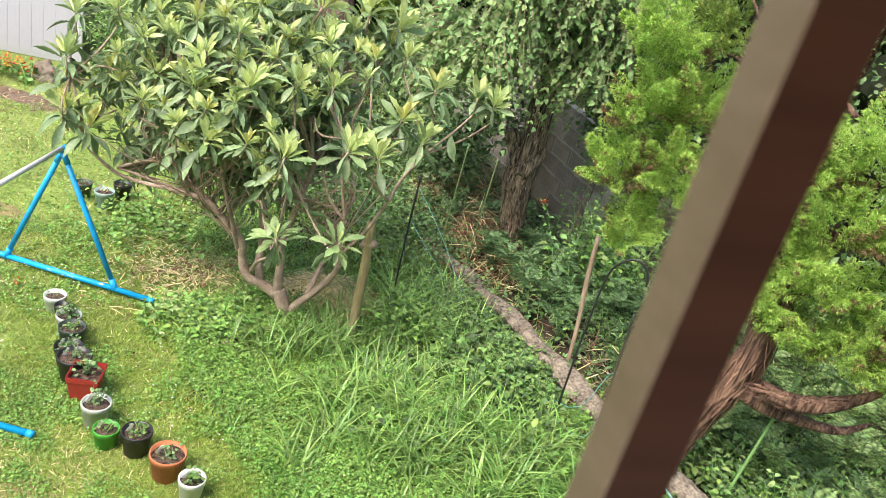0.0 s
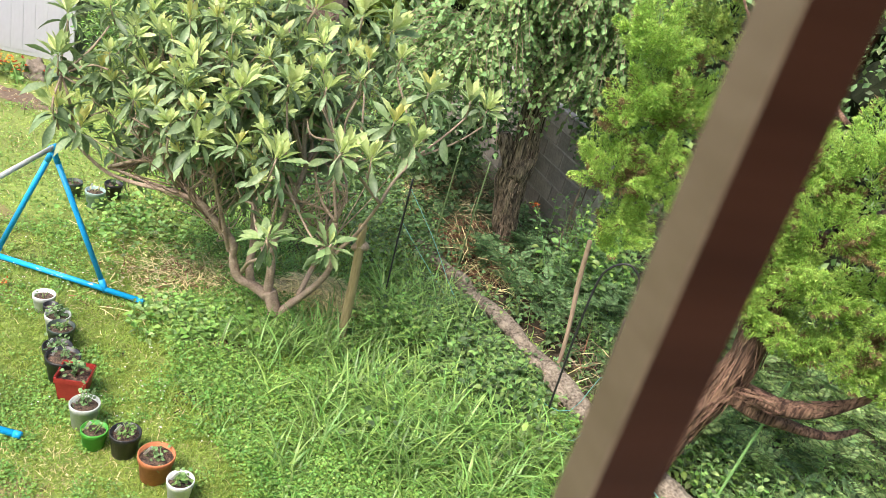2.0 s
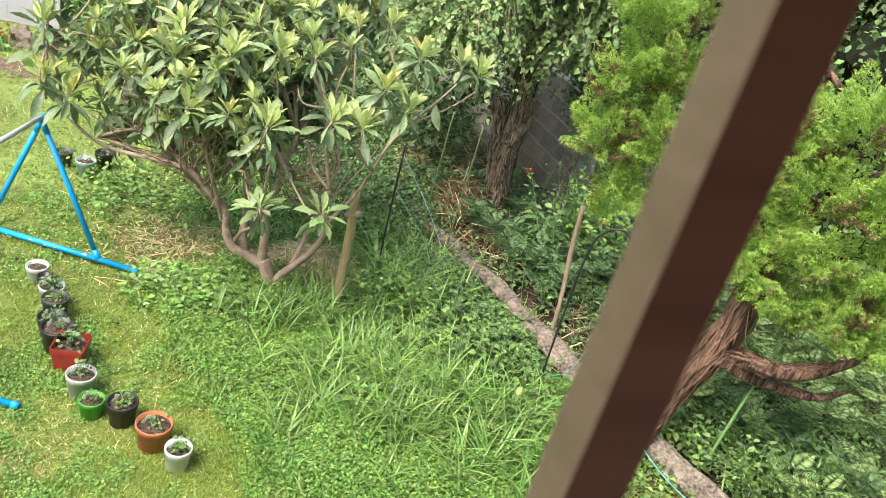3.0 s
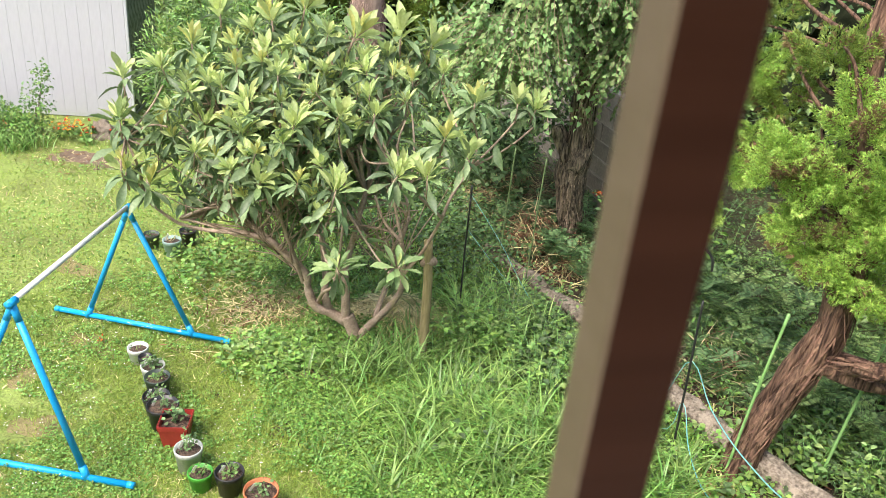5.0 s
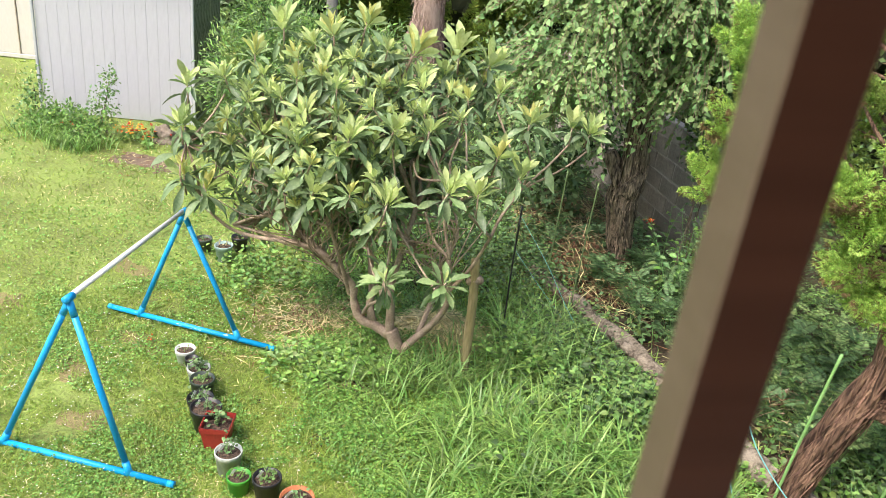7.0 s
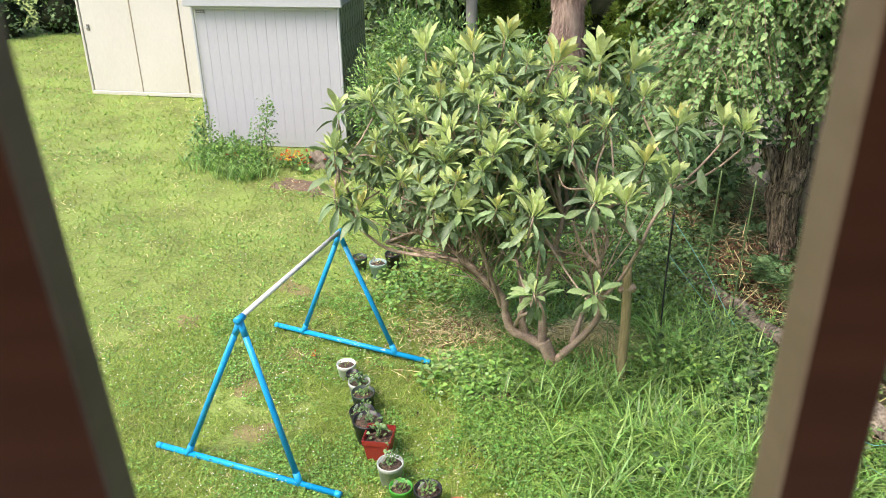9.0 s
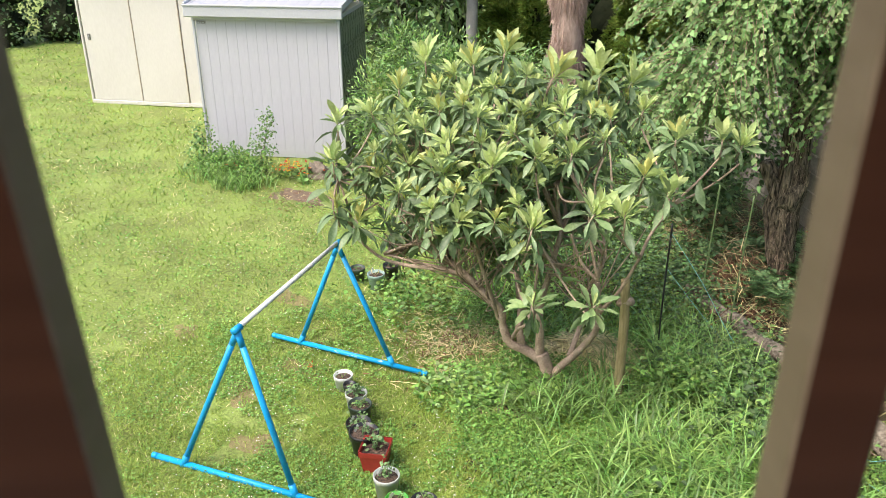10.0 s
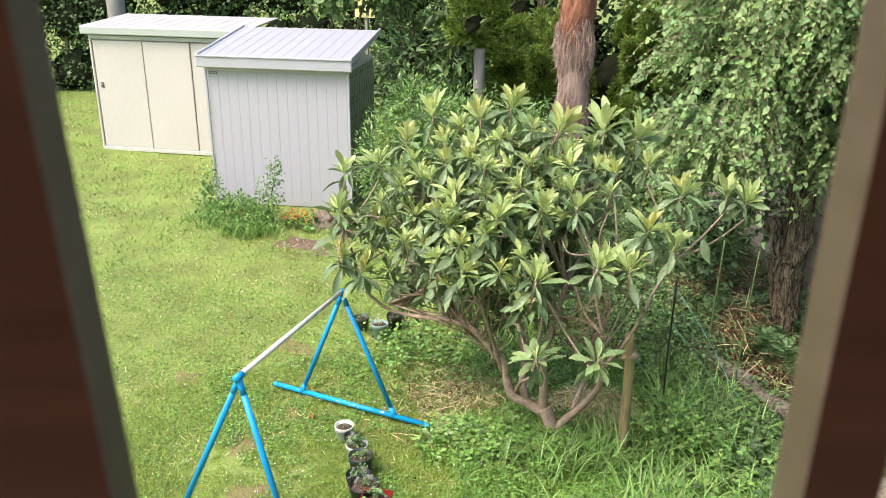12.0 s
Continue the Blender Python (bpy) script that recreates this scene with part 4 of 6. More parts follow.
def drooping_crown(lumps, sprays, per, shape, size, mat, parent, o, long=(0.22, 0.5)):
    """Thin hanging branchlets over the lumps, each lined with leaves; thin places leave gaps."""
    lumps = np.array(lumps, float)
    area = lumps[:, 3] * lumps[:, 4] + lumps[:, 4] * lumps[:, 5] + lumps[:, 3] * lumps[:, 5]
    pick = rng.choice(len(lumps), sprays, p=area / area.sum())
    d = sphere_ways(sprays)
    start = lumps[pick, :3] + d * lumps[pick, 3:] * rng.uniform(0.25, 0.95, sprays)[:, None]
    thin = np.array([noise.noise(Vector(q) * 2.3) for q in start])
    keep = thin > rng.uniform(-0.35, 0.15, sprays)
    start, d = start[keep], d[keep]
    n = len(start)
    way = d * (1, 1, 0.35) + rng.normal(0, 0.35, (n, 3)) * (1, 1, 0.4)
    way /= np.linalg.norm(way, axis=1, keepdims=True)
    length = rng.uniform(*long, n)
    at, ways, tv, tf, off = [], [], [], [], 0
    for p0, w, ln in zip(start, way, length):
        fall = rng.uniform(0.35, 0.9)
        line = [p0 + w * ln * s + np.array((0, 0, -fall * ln * s * s)) for s in (0, 0.35, 0.7, 1.0)]
        v, f = tube(line, [0.0035, 0.003, 0.0025, 0.0015], 4)
        tv.append(v), tf.append(f + off)
        off += len(v)
        side = np.cross(w, (0, 0, 1.0))
        for i in range(per):
            s = (i + rng.uniform(0, 1)) / per
            at.append(p0 + w * ln * s + np.array((0, 0, -fall * ln * s * s - 0.01)))
            ways.append(side * (0.8 if i % 2 else -0.8) + w * 0.5 + np.array((0, 0, -0.35 - 0.35 * s)) + rng.normal(0, 0.45, 3))
    n = len(at)
    sz = size * rng.uniform(0.5, 1.45, n)
    v, f = spread(*shape, turns_for(ways, sz, sz, up=np.tile((0, -0.6, 0.8), (n, 1)) + rng.normal(0, 0.4, (n, 3)), wobble=0.4), np.array(at) - np.array(o))
    tagged(link_part("branchlet", tri_mesh("branchlet", np.concatenate(tv) - np.array(o), np.concatenate(tf), [M["stick"]]), parent), kind="stuff")
    return link_part("crown", tri_mesh("crown", v, f, [M[mat]]), parent)


drooping_crown(HEART_LUMPS, 4700, 18, HEART_LEAF, 0.04, "heart", heart, RT)
crown("bud_cluster", HEART_LUMPS, 9000, SMALL_LEAF, 0.017, ["fern"], heart, 0.0, 0.75, RT, 1.1)

# the leaning juniper
JT = np.array((1.5, 4.5, 0.0))
juniper = thing("juniper_tree", tuple(JT), "leaning old juniper with shaggy bark and bright green foliage", "tree")
limb("trunk", [(-0.05, -0.02, -0.06), (0.02, 0, 0.25), (0.13, -0.03, 0.7), (0.24, -0.06, 1.15), (0.22, -0.02, 1.7), (0.1, 0.25, 2.6), (0.1, 0.3, 3.4)], (0.105, 0.08, 0.076, 0.085, 0.085, 0.065, 0.04), M["red_bark"], juniper, 56, 80, 0.34, grain=3.5)
for k in range(11):
    a = k * 0.571 + 0.2 * math.sin(k * 2.3)
    s = 0.074
    limb("bark_ridge", [(s * math.cos(a) - 0.03, s * math.sin(a), 0.0), (0.05 + s * math.cos(a + 0.3), s * math.sin(a + 0.3), 0.4), (0.14 + s * math.cos(a + 0.5), s * math.sin(a + 0.5) - 0.03, 0.8), (0.24 + s * math.cos(a + 0.9), s * math.sin(a + 0.9) - 0.05, 1.2)],
         [q * (0.75 + 0.22 * math.sin(k * 1.9)) for q in (0.042, 0.032, 0.034, 0.028)], M["red_bark"], juniper, 18, 50, 0.55, grain=3.0)
limb("branch", [(0.16, -0.04, 0.95), (0.36, -0.12, 1.0), (0.55, -0.2, 1.03), (0.74, -0.28, 1.16), (0.9, -0.34, 1.35)], (0.085, 0.06, 0.052, 0.035, 0.014), M["red_bark"], juniper, 22, 34, 0.5, grain=3.0)
limb("branch", [(0.3, -0.1, 0.95), (0.55, -0.1, 0.88), (0.85, -0.15, 0.9), (1.05, -0.1, 0.98)], (0.06, 0.046, 0.026, 0.01), M["red_bark"], juniper, 18, 24, 0.4, grain=3.0)
limb("branch", [(0.2, -0.05, 1.5), (0.05, 0.3, 1.75), (-0.15, 0.6, 1.95), (-0.3, 0.75, 2.0)], (0.08, 0.06, 0.05, 0.02), M["red_bark"], juniper, 10, 14, 0.25)
limb("branch", [(0.2, 0, 1.8), (0.5, 0.1, 2.1), (0.8, 0.2, 2.3)], (0.07, 0.05, 0.02), M["red_bark"], juniper, 10, 12, 0.25)
bark_strips([(0.0, 0, 0.0), (0.02, 0, 0.25), (0.13, -0.03, 0.7), (0.24, -0.06, 1.15), (0.22, -0.02, 1.7)], (0.125, 0.112, 0.108, 0.108, 0.085), 800, (0.1, 0.3), (0.006, 0.015), "strip", juniper, 0.8, 0.08)
bark_strips([(0.16, -0.04, 0.95), (0.36, -0.12, 1.0), (0.55, -0.2, 1.03), (0.74, -0.28, 1.16)], (0.085, 0.06, 0.055, 0.04), 220, (0.05, 0.16), (0.006, 0.013), "strip", juniper, 0.9, 0.1)
spikes_v, spikes_f = [], []
for k in range(8):
    a, p = k * 2.4, 0.1 + 0.16 * (k % 4)
    way = np.array((math.cos(a) * math.sin(p), math.cos(p), math.sin(a) * math.sin(p)))
    x = np.cross(way, (math.cos(k * 1.7), 0.2, math.sin(k * 1.7)))
    x /= np.linalg.norm(x)
    o, b = np.array((0, 0.16 * (k % 4), 0)), len(spikes_v)
    spikes_v += [o + 0.095 * x, o - 0.095 * x, o + way * (0.42 + 0.32 * ((k * 37) % 10) / 10)]
    spikes_f += [(b, b + 1, b + 2)]
TUFT = (np.array(spikes_v), np.array(spikes_f))


def juniper_crown(name, lumps, count, size, mats, parent, o, sprays=16, lean=(0, 0, 0.9), thick=(0.2, 0.32)):
    """Scale-leaved tufts packed on flame-shaped sprays that sweep out and up from each lump."""
    lumps = np.array(lumps, float)
    area = lumps[:, 3] * lumps[:, 4] + lumps[:, 4] * lumps[:, 5] + lumps[:, 3] * lumps[:, 5]
    centres, axes, longs, wides = [], [], [], []
    for q in lumps:
        mean = q[3:].mean()
        for w in sphere_ways(sprays, -0.7):
            axis = w + np.array(lean) + rng.normal(0, 0.2, 3)
            axis /= np.linalg.norm(axis)
            centres.append(q[:3] + w * q[3:] * rng.uniform(0.55, 0.85))
            axes.append(axis), longs.append(mean * rng.uniform(0.35, 0.7)), wides.append(mean * rng.uniform(*thick))
    weight = np.repeat(area, sprays)
    pick = rng.choice(len(centres), count, p=weight / weight.sum())
    centres, axes, longs, wides = (np.array(q)[pick] for q in (centres, axes, longs, wides))
    along = rng.uniform(-0.8, 1, count)
    d = rng.normal(0, 1, (count, 3))
    d -= (d * axes).sum(1, keepdims=True) * axes
    d /= np.linalg.norm(d, axis=1, keepdims=True)
    girth = wides * np.sqrt(np.clip(1 - along, 0, 1) * 0.62) * rng.uniform(0.75, 1.05, count)
    at = centres + axes * (along * longs)[:, None] + d * girth[:, None]
    ways = d * 0.8 + axes * 0.9 + rng.normal(0, 0.2, (count, 3))
    v, f = spread(*TUFT, turns_for(ways, size * rng.uniform(0.7, 1.35, count), wobble=0.6), at - np.array(o))
    brown = np.array([noise.noise(Vector(q) * 4.5) for q in at]) - 0.35 * along + 0.4 * d[:, 2] < rng.uniform(-0.8, -0.4, count)
    mi = np.repeat(brown.astype(int) if len(mats) > 1 else np.zeros(count, int), len(TUFT[1]))
    return link_part(name, tri_mesh(name, v, f, [M[m] for m in mats], mi, shade=False), parent)


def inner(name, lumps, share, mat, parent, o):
    """A near-black core that stands in for shadow gaps in a bush and hides what lies behind it."""
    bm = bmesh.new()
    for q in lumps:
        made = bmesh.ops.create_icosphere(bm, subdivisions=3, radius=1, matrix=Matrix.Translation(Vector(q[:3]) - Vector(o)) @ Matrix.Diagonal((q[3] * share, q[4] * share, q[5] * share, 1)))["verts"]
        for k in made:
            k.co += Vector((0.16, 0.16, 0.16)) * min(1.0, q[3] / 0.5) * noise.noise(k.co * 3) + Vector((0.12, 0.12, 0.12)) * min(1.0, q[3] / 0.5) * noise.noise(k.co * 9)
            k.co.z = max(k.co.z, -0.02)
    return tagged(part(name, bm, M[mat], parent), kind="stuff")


JUNIPER_LUMPS = [(0.72, 5.36, 1.86, 0.24, 0.26, 0.24), (0.92, 5.31, 1.46, 0.17, 0.2, 0.22), (0.78, 5.35, 2.3, 0.26, 0.28, 0.26), (1.1, 5.28, 1.9, 0.26, 0.26, 0.32),
                 (0.72, 5.36, 2.72, 0.28, 0.28, 0.24), (1.05, 5.28, 2.4, 0.24, 0.26, 0.3),
                 (1.24, 4.62, 2.08, 0.2, 0.22, 0.2), (1.46, 4.5, 2.0, 0.25, 0.22, 0.2), (1.42, 4.55, 1.68, 0.18, 0.2, 0.15), (1.62, 4.42, 1.58, 0.23, 0.2, 0.16),
                 (1.85, 4.32, 1.5, 0.26, 0.2, 0.18), (2.12, 4.2, 1.5, 0.26, 0.2, 0.2), (1.95, 4.3, 1.82, 0.3, 0.22, 0.2), (2.25, 4.2, 1.82, 0.27, 0.22, 0.24),
                 (1.7, 4.42, 1.82, 0.22, 0.2, 0.18), (1.85, 4.4, 2.15, 0.28, 0.22, 0.2), (2.2, 4.25, 2.2, 0.32, 0.24, 0.23), (1.6, 4.55, 2.4, 0.27, 0.24, 0.2), (1.95, 4.4, 2.55, 0.33, 0.25, 0.22),
                 (2.45, 4.1, 1.5, 0.22, 0.2, 0.24)]
juniper_crown("crown", JUNIPER_LUMPS, 112000, 0.0265, ["juniper", "dry_spray"], juniper, JT, 30, (-0.1, -0.15, 0.8), (0.17, 0.28))
THIN_LUMPS = [(1.1, 5.28, 2.85, 0.28, 0.26, 0.24), (1.38, 4.75, 2.66, 0.24, 0.24, 0.2), (1.32, 5.1, 2.35, 0.2, 0.2, 0.3), (1.35, 4.95, 2.0, 0.16, 0.16, 0.2)]
# Inner sprays use the green that has shade in its colour
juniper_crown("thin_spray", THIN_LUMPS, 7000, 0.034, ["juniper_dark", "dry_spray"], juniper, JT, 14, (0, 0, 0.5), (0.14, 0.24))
for k in range(16):
    q = THIN_LUMPS[k % 4]
    foot = np.array((1.68 + rng.normal(0, 0.06), 4.62 + rng.normal(0, 0.1), q[2] - rng.uniform(0.1, 0.5)))
    tip = np.array(q[:3]) + rng.normal(0, 0.14, 3)
    limb("bare_branch", [foot - JT, foot * 0.5 + tip * 0.5 + rng.normal(0, 0.07, 3) - JT, tip - JT], (0.018, 0.012, 0.005), M["red_bark"], juniper, 7, 12, 0.3)

# ---------------------------------------------------------------- behind the lawn: palm, conifers, shrubs, poles
palm = thing("palm_tree", (-2.8, 10.65, 0), "palm trunk wrapped in shaggy reddish-brown fibre", "tree")
limb("trunk", [(0, 0, -0.05), (0.02, 0, 1.2), (-0.03, 0, 2.2), (0.02, 0, 3.4), (0.02, 0, 4.6)], (0.22, 0.2, 0.19, 0.2, 0.18), M["fibre"], palm, 22, 40, 0.15, grain=4.0)
n = 15000
a, z = rng.uniform(0, 2 * np.pi, n), np.where(rng.uniform(0, 1, n) < 0.86, rng.uniform(0.5, 2.62, n), rng.uniform(2.6, 3.4, n))
a = np.where(z > 2.62, rng.normal(-0.3, 0.5, n), a)
r = 0.2 + 0.035 * np.sin(z * 6.0) + 0.03 * np.sin(a * 3 + z * 4) + rng.uniform(-0.02, 0.03, n)
at = np.stack([r * np.cos(a), r * np.sin(a), z], 1)
ways = np.stack([np.cos(a) * 0.12, np.sin(a) * 0.12, -np.ones(n)], 1) + rng.normal(0, 0.16, (n, 3))
v, f = spread(*BLADE, turns_for(ways, rng.uniform(0.05, 0.15, n), 0.006, up=at * (1, 1, 0)), at)
link_part("fibre", tri_mesh("fibre", v, f, [M["fibre"]]), palm, "hanging brown fibre")
limb("cut_leaf_base", [(0.0, -0.02, 2.5), (0.01, -0.03, 2.75), (0.02, -0.02, 3.2), (0.02, 0, 4.4)], (0.16, 0.205, 0.2, 0.19), M["palm_red"], palm, 26, 40, 0.2, grain=2.5, label="reddish cut leaf bases")


bark_strips([(0.0, -0.02, 2.35), (0.01, -0.03, 2.75), (0.02, -0.02, 3.2)], (0.2, 0.21, 0.2), 600, (0.06, 0.22), (0.006, 0.015), "palm_red", palm, 0.95, 0.2)


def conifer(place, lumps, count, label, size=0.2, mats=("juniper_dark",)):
    s = thing("conifer", place, label, "tree", "conifers behind the garden")
    limb("trunk", [(0, 0, -0.05), (0.05, 0, 1.5), (0, 0.05, 4.0)], (0.16, 0.12, 0.05), M["bark"], s, 10, 10, 0.2)
    juniper_crown("crown", lumps, count, size, list(mats), s, place, 7)
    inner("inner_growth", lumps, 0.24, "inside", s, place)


conifer((-4.1, 13.2, 0), [(-4.75, 11.95, 2.4, 0.4, 0.25, 0.5), (-4.35, 12.7, 2.4, 0.5, 0.4, 1.1), (-3.8, 12.7, 1.7, 0.5, 0.45, 1.0), (-4.1, 13.2, 1.0, 0.9, 0.6, 1.0), (-4.1, 13.1, 3.6, 0.9, 0.7, 1.1), (-4.9, 13.0, 3.2, 0.5, 0.5, 0.8)], 21000, "tall dark green conifer with twisted sprays", 0.12)
conifer((-2.5, 13.4, 0), [(-2.3, 13.0, 1.8, 0.7, 0.5, 1.4), (-1.5, 13.2, 1.6, 0.7, 0.5, 1.5), (-2.9, 13.4, 1.5, 0.8, 0.5, 1.5), (-2.0, 13.2, 3.4, 1.2, 0.7, 1.2), (-3.2, 13.3, 3.6, 0.6, 0.5, 1.0)], 21000, "dense dark conifer behind the palm", 0.12)


def bush(name, lumps, count, shape, size, mats, label, category="bush", girth=1.0, **more):
    base = lumps[0]
    s = thing(name, (base[0], base[1], 0), label, category)
    for k in range(4):
        q = lumps[k % len(lumps)]
        limb("stem", [(rng.normal(0, 0.08), rng.normal(0, 0.08), -0.04), ((q[0] - base[0]) * 0.4, (q[1] - base[1]) * 0.4, q[2] * 0.5), (q[0] - base[0], q[1] - base[1], q[2])], (0.035 * girth, 0.025 * girth, 0.012 * girth), M["bark"], s, 7, 8)
    crown("crown", lumps, count, shape, size, mats, s, o=(base[0], base[1], 0), **more)
    return s


bush("broadleaf_shrub", [(-5.9, 12.6, 1.6, 0.8, 0.6, 1.2), (-5.3, 12.8, 2.2, 0.6, 0.5, 1.0), (-6.6, 12.6, 2.9, 0.7, 0.5, 0.6), (-6.4, 13.0, 1.0, 0.8, 0.6, 0.9), (-5.6, 12.8, 3.4, 1.1, 0.7, 0.7)], 2600, LOQUAT_LEAF, 0.2, ["hedge", "hedge", "weed", "old", "heart"], "glossy dark broad-leaved shrub behind the shed", hang=0.2, outward=0.9, shell=0.4)
bush("overhanging_shrub", [(-7.1, 11.6, 2.75, 0.5, 0.4, 0.35), (-7.6, 12.4, 3.2, 0.8, 0.5, 0.6), (-6.6, 12.0, 3.1, 0.6, 0.5, 0.5)], 1300, OVAL_LEAF, 0.11, ["heart", "hedge"], "leafy branches overhanging the shed roof", hang=0.5, shell=0.3)
bush("feathery_bush", [(-4.72, 9.0, 0.85, 0.48, 0.45, 0.72), (-4.2, 9.2, 0.95, 0.55, 0.5, 0.8), (-3.7, 9.3, 1.05, 0.6, 0.5, 0.85), (-4.4, 9.9, 1.0, 0.4, 0.5, 0.8), (-3.1, 9.6, 1.0, 0.5, 0.5, 0.8), (-4.5, 9.3, 1.5, 0.4, 0.4, 0.5)], 21000, SMALL_LEAF, 0.068, ["feather", "fern", "clover"], "soft feathery green bush beside the shed", outward=1.0, shell=0.35, aspect=0.5)
bush("grey_leaf_bush", [(-0.75, 8.6, 0.9, 0.5, 0.4, 0.7), (-0.2, 9.0, 1.2, 0.5, 0.4, 0.7), (-1.3, 9.2, 1.2, 0.6, 0.5, 0.9), (-0.6, 8.2, 0.6, 0.4, 0.4, 0.5)], 4200, SMALL_LEAF, 0.08, ["feather", "dark_leaf"], "straggly grey-green bush before the block wall", shell=0.3)
bush("vine_tangle", [(0.8, 7.45, 1.5, 0.25, 0.25, 0.35), (0.95, 7.6, 1.75, 0.35, 0.3, 0.5), (0.8, 7.5, 2.4, 0.35, 0.3, 0.5), (1.3, 8.3, 1.5, 0.5, 0.4, 1.1)], 5600, SMALL_LEAF, 0.062, ["dark_leaf", "weed"], "tangle of dark green vine beside the trunk", "vine", 0.25, shell=0.3)


def hedge_row(name, a, b, height, depth, count, size, mats, label, shape=SMALL_LEAF):
    a, b = np.array(a, float), np.array(b, float)
    k = max(2, int(np.linalg.norm(b - a) / 1.1))
    lumps = []
    for i in range(k):
        q = a + (b - a) * (i + 0.5) / k
        for zz in np.arange(0.5, height, 0.9):
            lumps.append((q[0] + rng.normal(0, 0.15), q[1] + rng.normal(0, 0.15), zz + rng.normal(0, 0.12), 0.85, depth * rng.uniform(0.8, 1.2), 0.75))
    s = thing(name, (*((a + b) / 2), 0), label, "hedge")
    for i in range(k):
        q = a + (b - a) * (i + 0.5) / k - (a + b) / 2
        limb("stem", [(q[0], q[1], -0.04), (q[0] + 0.05, q[1], height * 0.4), (q[0], q[1], height * 0.8)], (0.06, 0.05, 0.02), M["bark"], s, 7, 6)
    crown("crown", lumps, count, shape, size, mats, s, o=(*((a + b) / 2), 0), shell=0.6)
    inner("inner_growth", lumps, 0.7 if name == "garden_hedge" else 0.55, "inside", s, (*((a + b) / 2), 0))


hedge_row("garden_hedge", (-21.0, 11.5), (-13.5, 17.5), 4.0, 0.7, 24000, 0.11, ["hedge", "dark_leaf"], "tall dense green hedge along the boundary")
hedge_row("light_hedge", (-14.5, 17.6), (-8.8, 18.4), 4.2, 0.8, 12000, 0.12, ["weed", "hedge"], "light green hedge behind the sheds")
hedge_row("back_hedge", (-8.2, 15.6), (0.5, 14.8), 5.0, 0.9, 13000, 0.15, ["hedge", "dark_leaf"], "dark leafy growth behind the conifers")
hedge_row("side_thicket", (0.6, 13.6), (4.2, 9.2), 4.2, 0.8, 12000, 0.12, ["hedge", "weed", "dark_leaf"], "dense thicket beyond the block wall")
hedge_row("near_thicket", (3.6, 9.0), (6.5, 4.5), 4.0, 0.8, 14000, 0.1, ["weed", "hedge", "feather"], "thicket of mixed shrubs beyond the juniper")

for name, place, r, h, label in (("utility_pole", (-13.0, 12.9), 0.19, 6.5, "pale concrete utility pole behind the storage shed"), ("concrete_post", (-4.75, 12.2), 0.1, 2.0, "plain grey concrete post among the shrubs")):
    s = thing(name, (*place, -0.03), label, "pole")
    smooth(part("shaft", lathe([(r, 0), (r * 0.98, 0.5), (r * 0.86, h - 0.02), (r * 0.82, h)], 20), M["pole"], s))
    if h > 5:
        for z in (2.5, 3.4):
            smooth(part("band", lathe([(r * 0.97, z), (r * 1.06, z + 0.01), (r * 1.06, z + 0.05), (r * 0.97, z + 0.06)], 20), M["seam"], s))
board = thing("notice_board", (-8.6, 15.4, 0), "yellow and white board on a post beyond the shed", "sign")
part("post", box(bmesh.new(), (0.07, 0.07, 2.7), (0, 0.05, 1.35), None, 0.006), M["pole"], board)
part("panel", box(bmesh.new(), (0.5, 0.03, 0.8), (0, 0, 2.45), None, 0.006), M["sign"], board)

# ---------------------------------------------------------------- block wall at the garden's side
WALL_A, WALL_B = Vector((1.05, 7.85, 0)), Vector((-1.9, 13.4, 0))
side_wall = new("wall_side")
wall_way = (WALL_B - WALL_A).normalized()
side_wall.matrix_world = Matrix(((wall_way.x, -wall_way.y, 0, WALL_A.x), (wall_way.y, wall_way.x, 0, WALL_A.y), (0, 0, 1, -0.05), (0, 0, 0, 1)))
wall_len = (WALL_B - WALL_A).length
core = box(bmesh.new(), (wall_len, 0.10, 1.38), (wall_len / 2, 0, 0.69))
core_me = bpy.data.meshes.new("wall_side")
core.to_mesh(core_me)
core.free()
core_me.materials.append(M["concrete"])
wm = side_wall.matrix_world.copy()
bpy.data.objects.remove(side_wall)
side_wall = link_part("wall_side", core_me)
side_wall.matrix_world = wm
tagged(side_wall, "weathered grey concrete block wall", "wall", kind="structure")

# ---------------------------------------------------------------- log, stakes, hook and cords by the tree
log = thing("edging_log", (0.5, 5.9, 0), "long pale weathered log lying along the bed", "log")
limb("bark", [(-1.32, 1.65, 0.02), (-1.03, 1.21, 0.05), (-0.55, 0.63, 0.08), (0.01, -0.05, 0.09), (0.52, -0.73, 0.09), (0.85, -1.12, 0.08), (1.27, -1.53, 0.07), (1.8, -2.0, 0.05)], (0.04, 0.058, 0.068, 0.075, 0.088, 0.09, 0.085, 0.07), M["log"], log, 26, 110, 0.5, grain=3.5)


def rod(name, points, r, mat, label, category, n=12, sides=8):
    o = np.array((points[0][0], points[0][1], 0.0))
    s = thing(name, tuple(o), label, category)
    limb("shaft", [np.array(p) - o for p in points], r, M[mat], s, sides, n)
    return s


rod("garden_hook", [(0.82, 4.85, -0.05), (0.81, 4.86, 0.7), (0.82, 4.86, 1.2), (0.87, 4.84, 1.36), (0.97, 4.82, 1.42), (1.05, 4.8, 1.36), (1.07, 4.8, 1.27)], (0.008,) * 7, "black", "thin black garden hook stuck in the soil", "garden hook", 26)
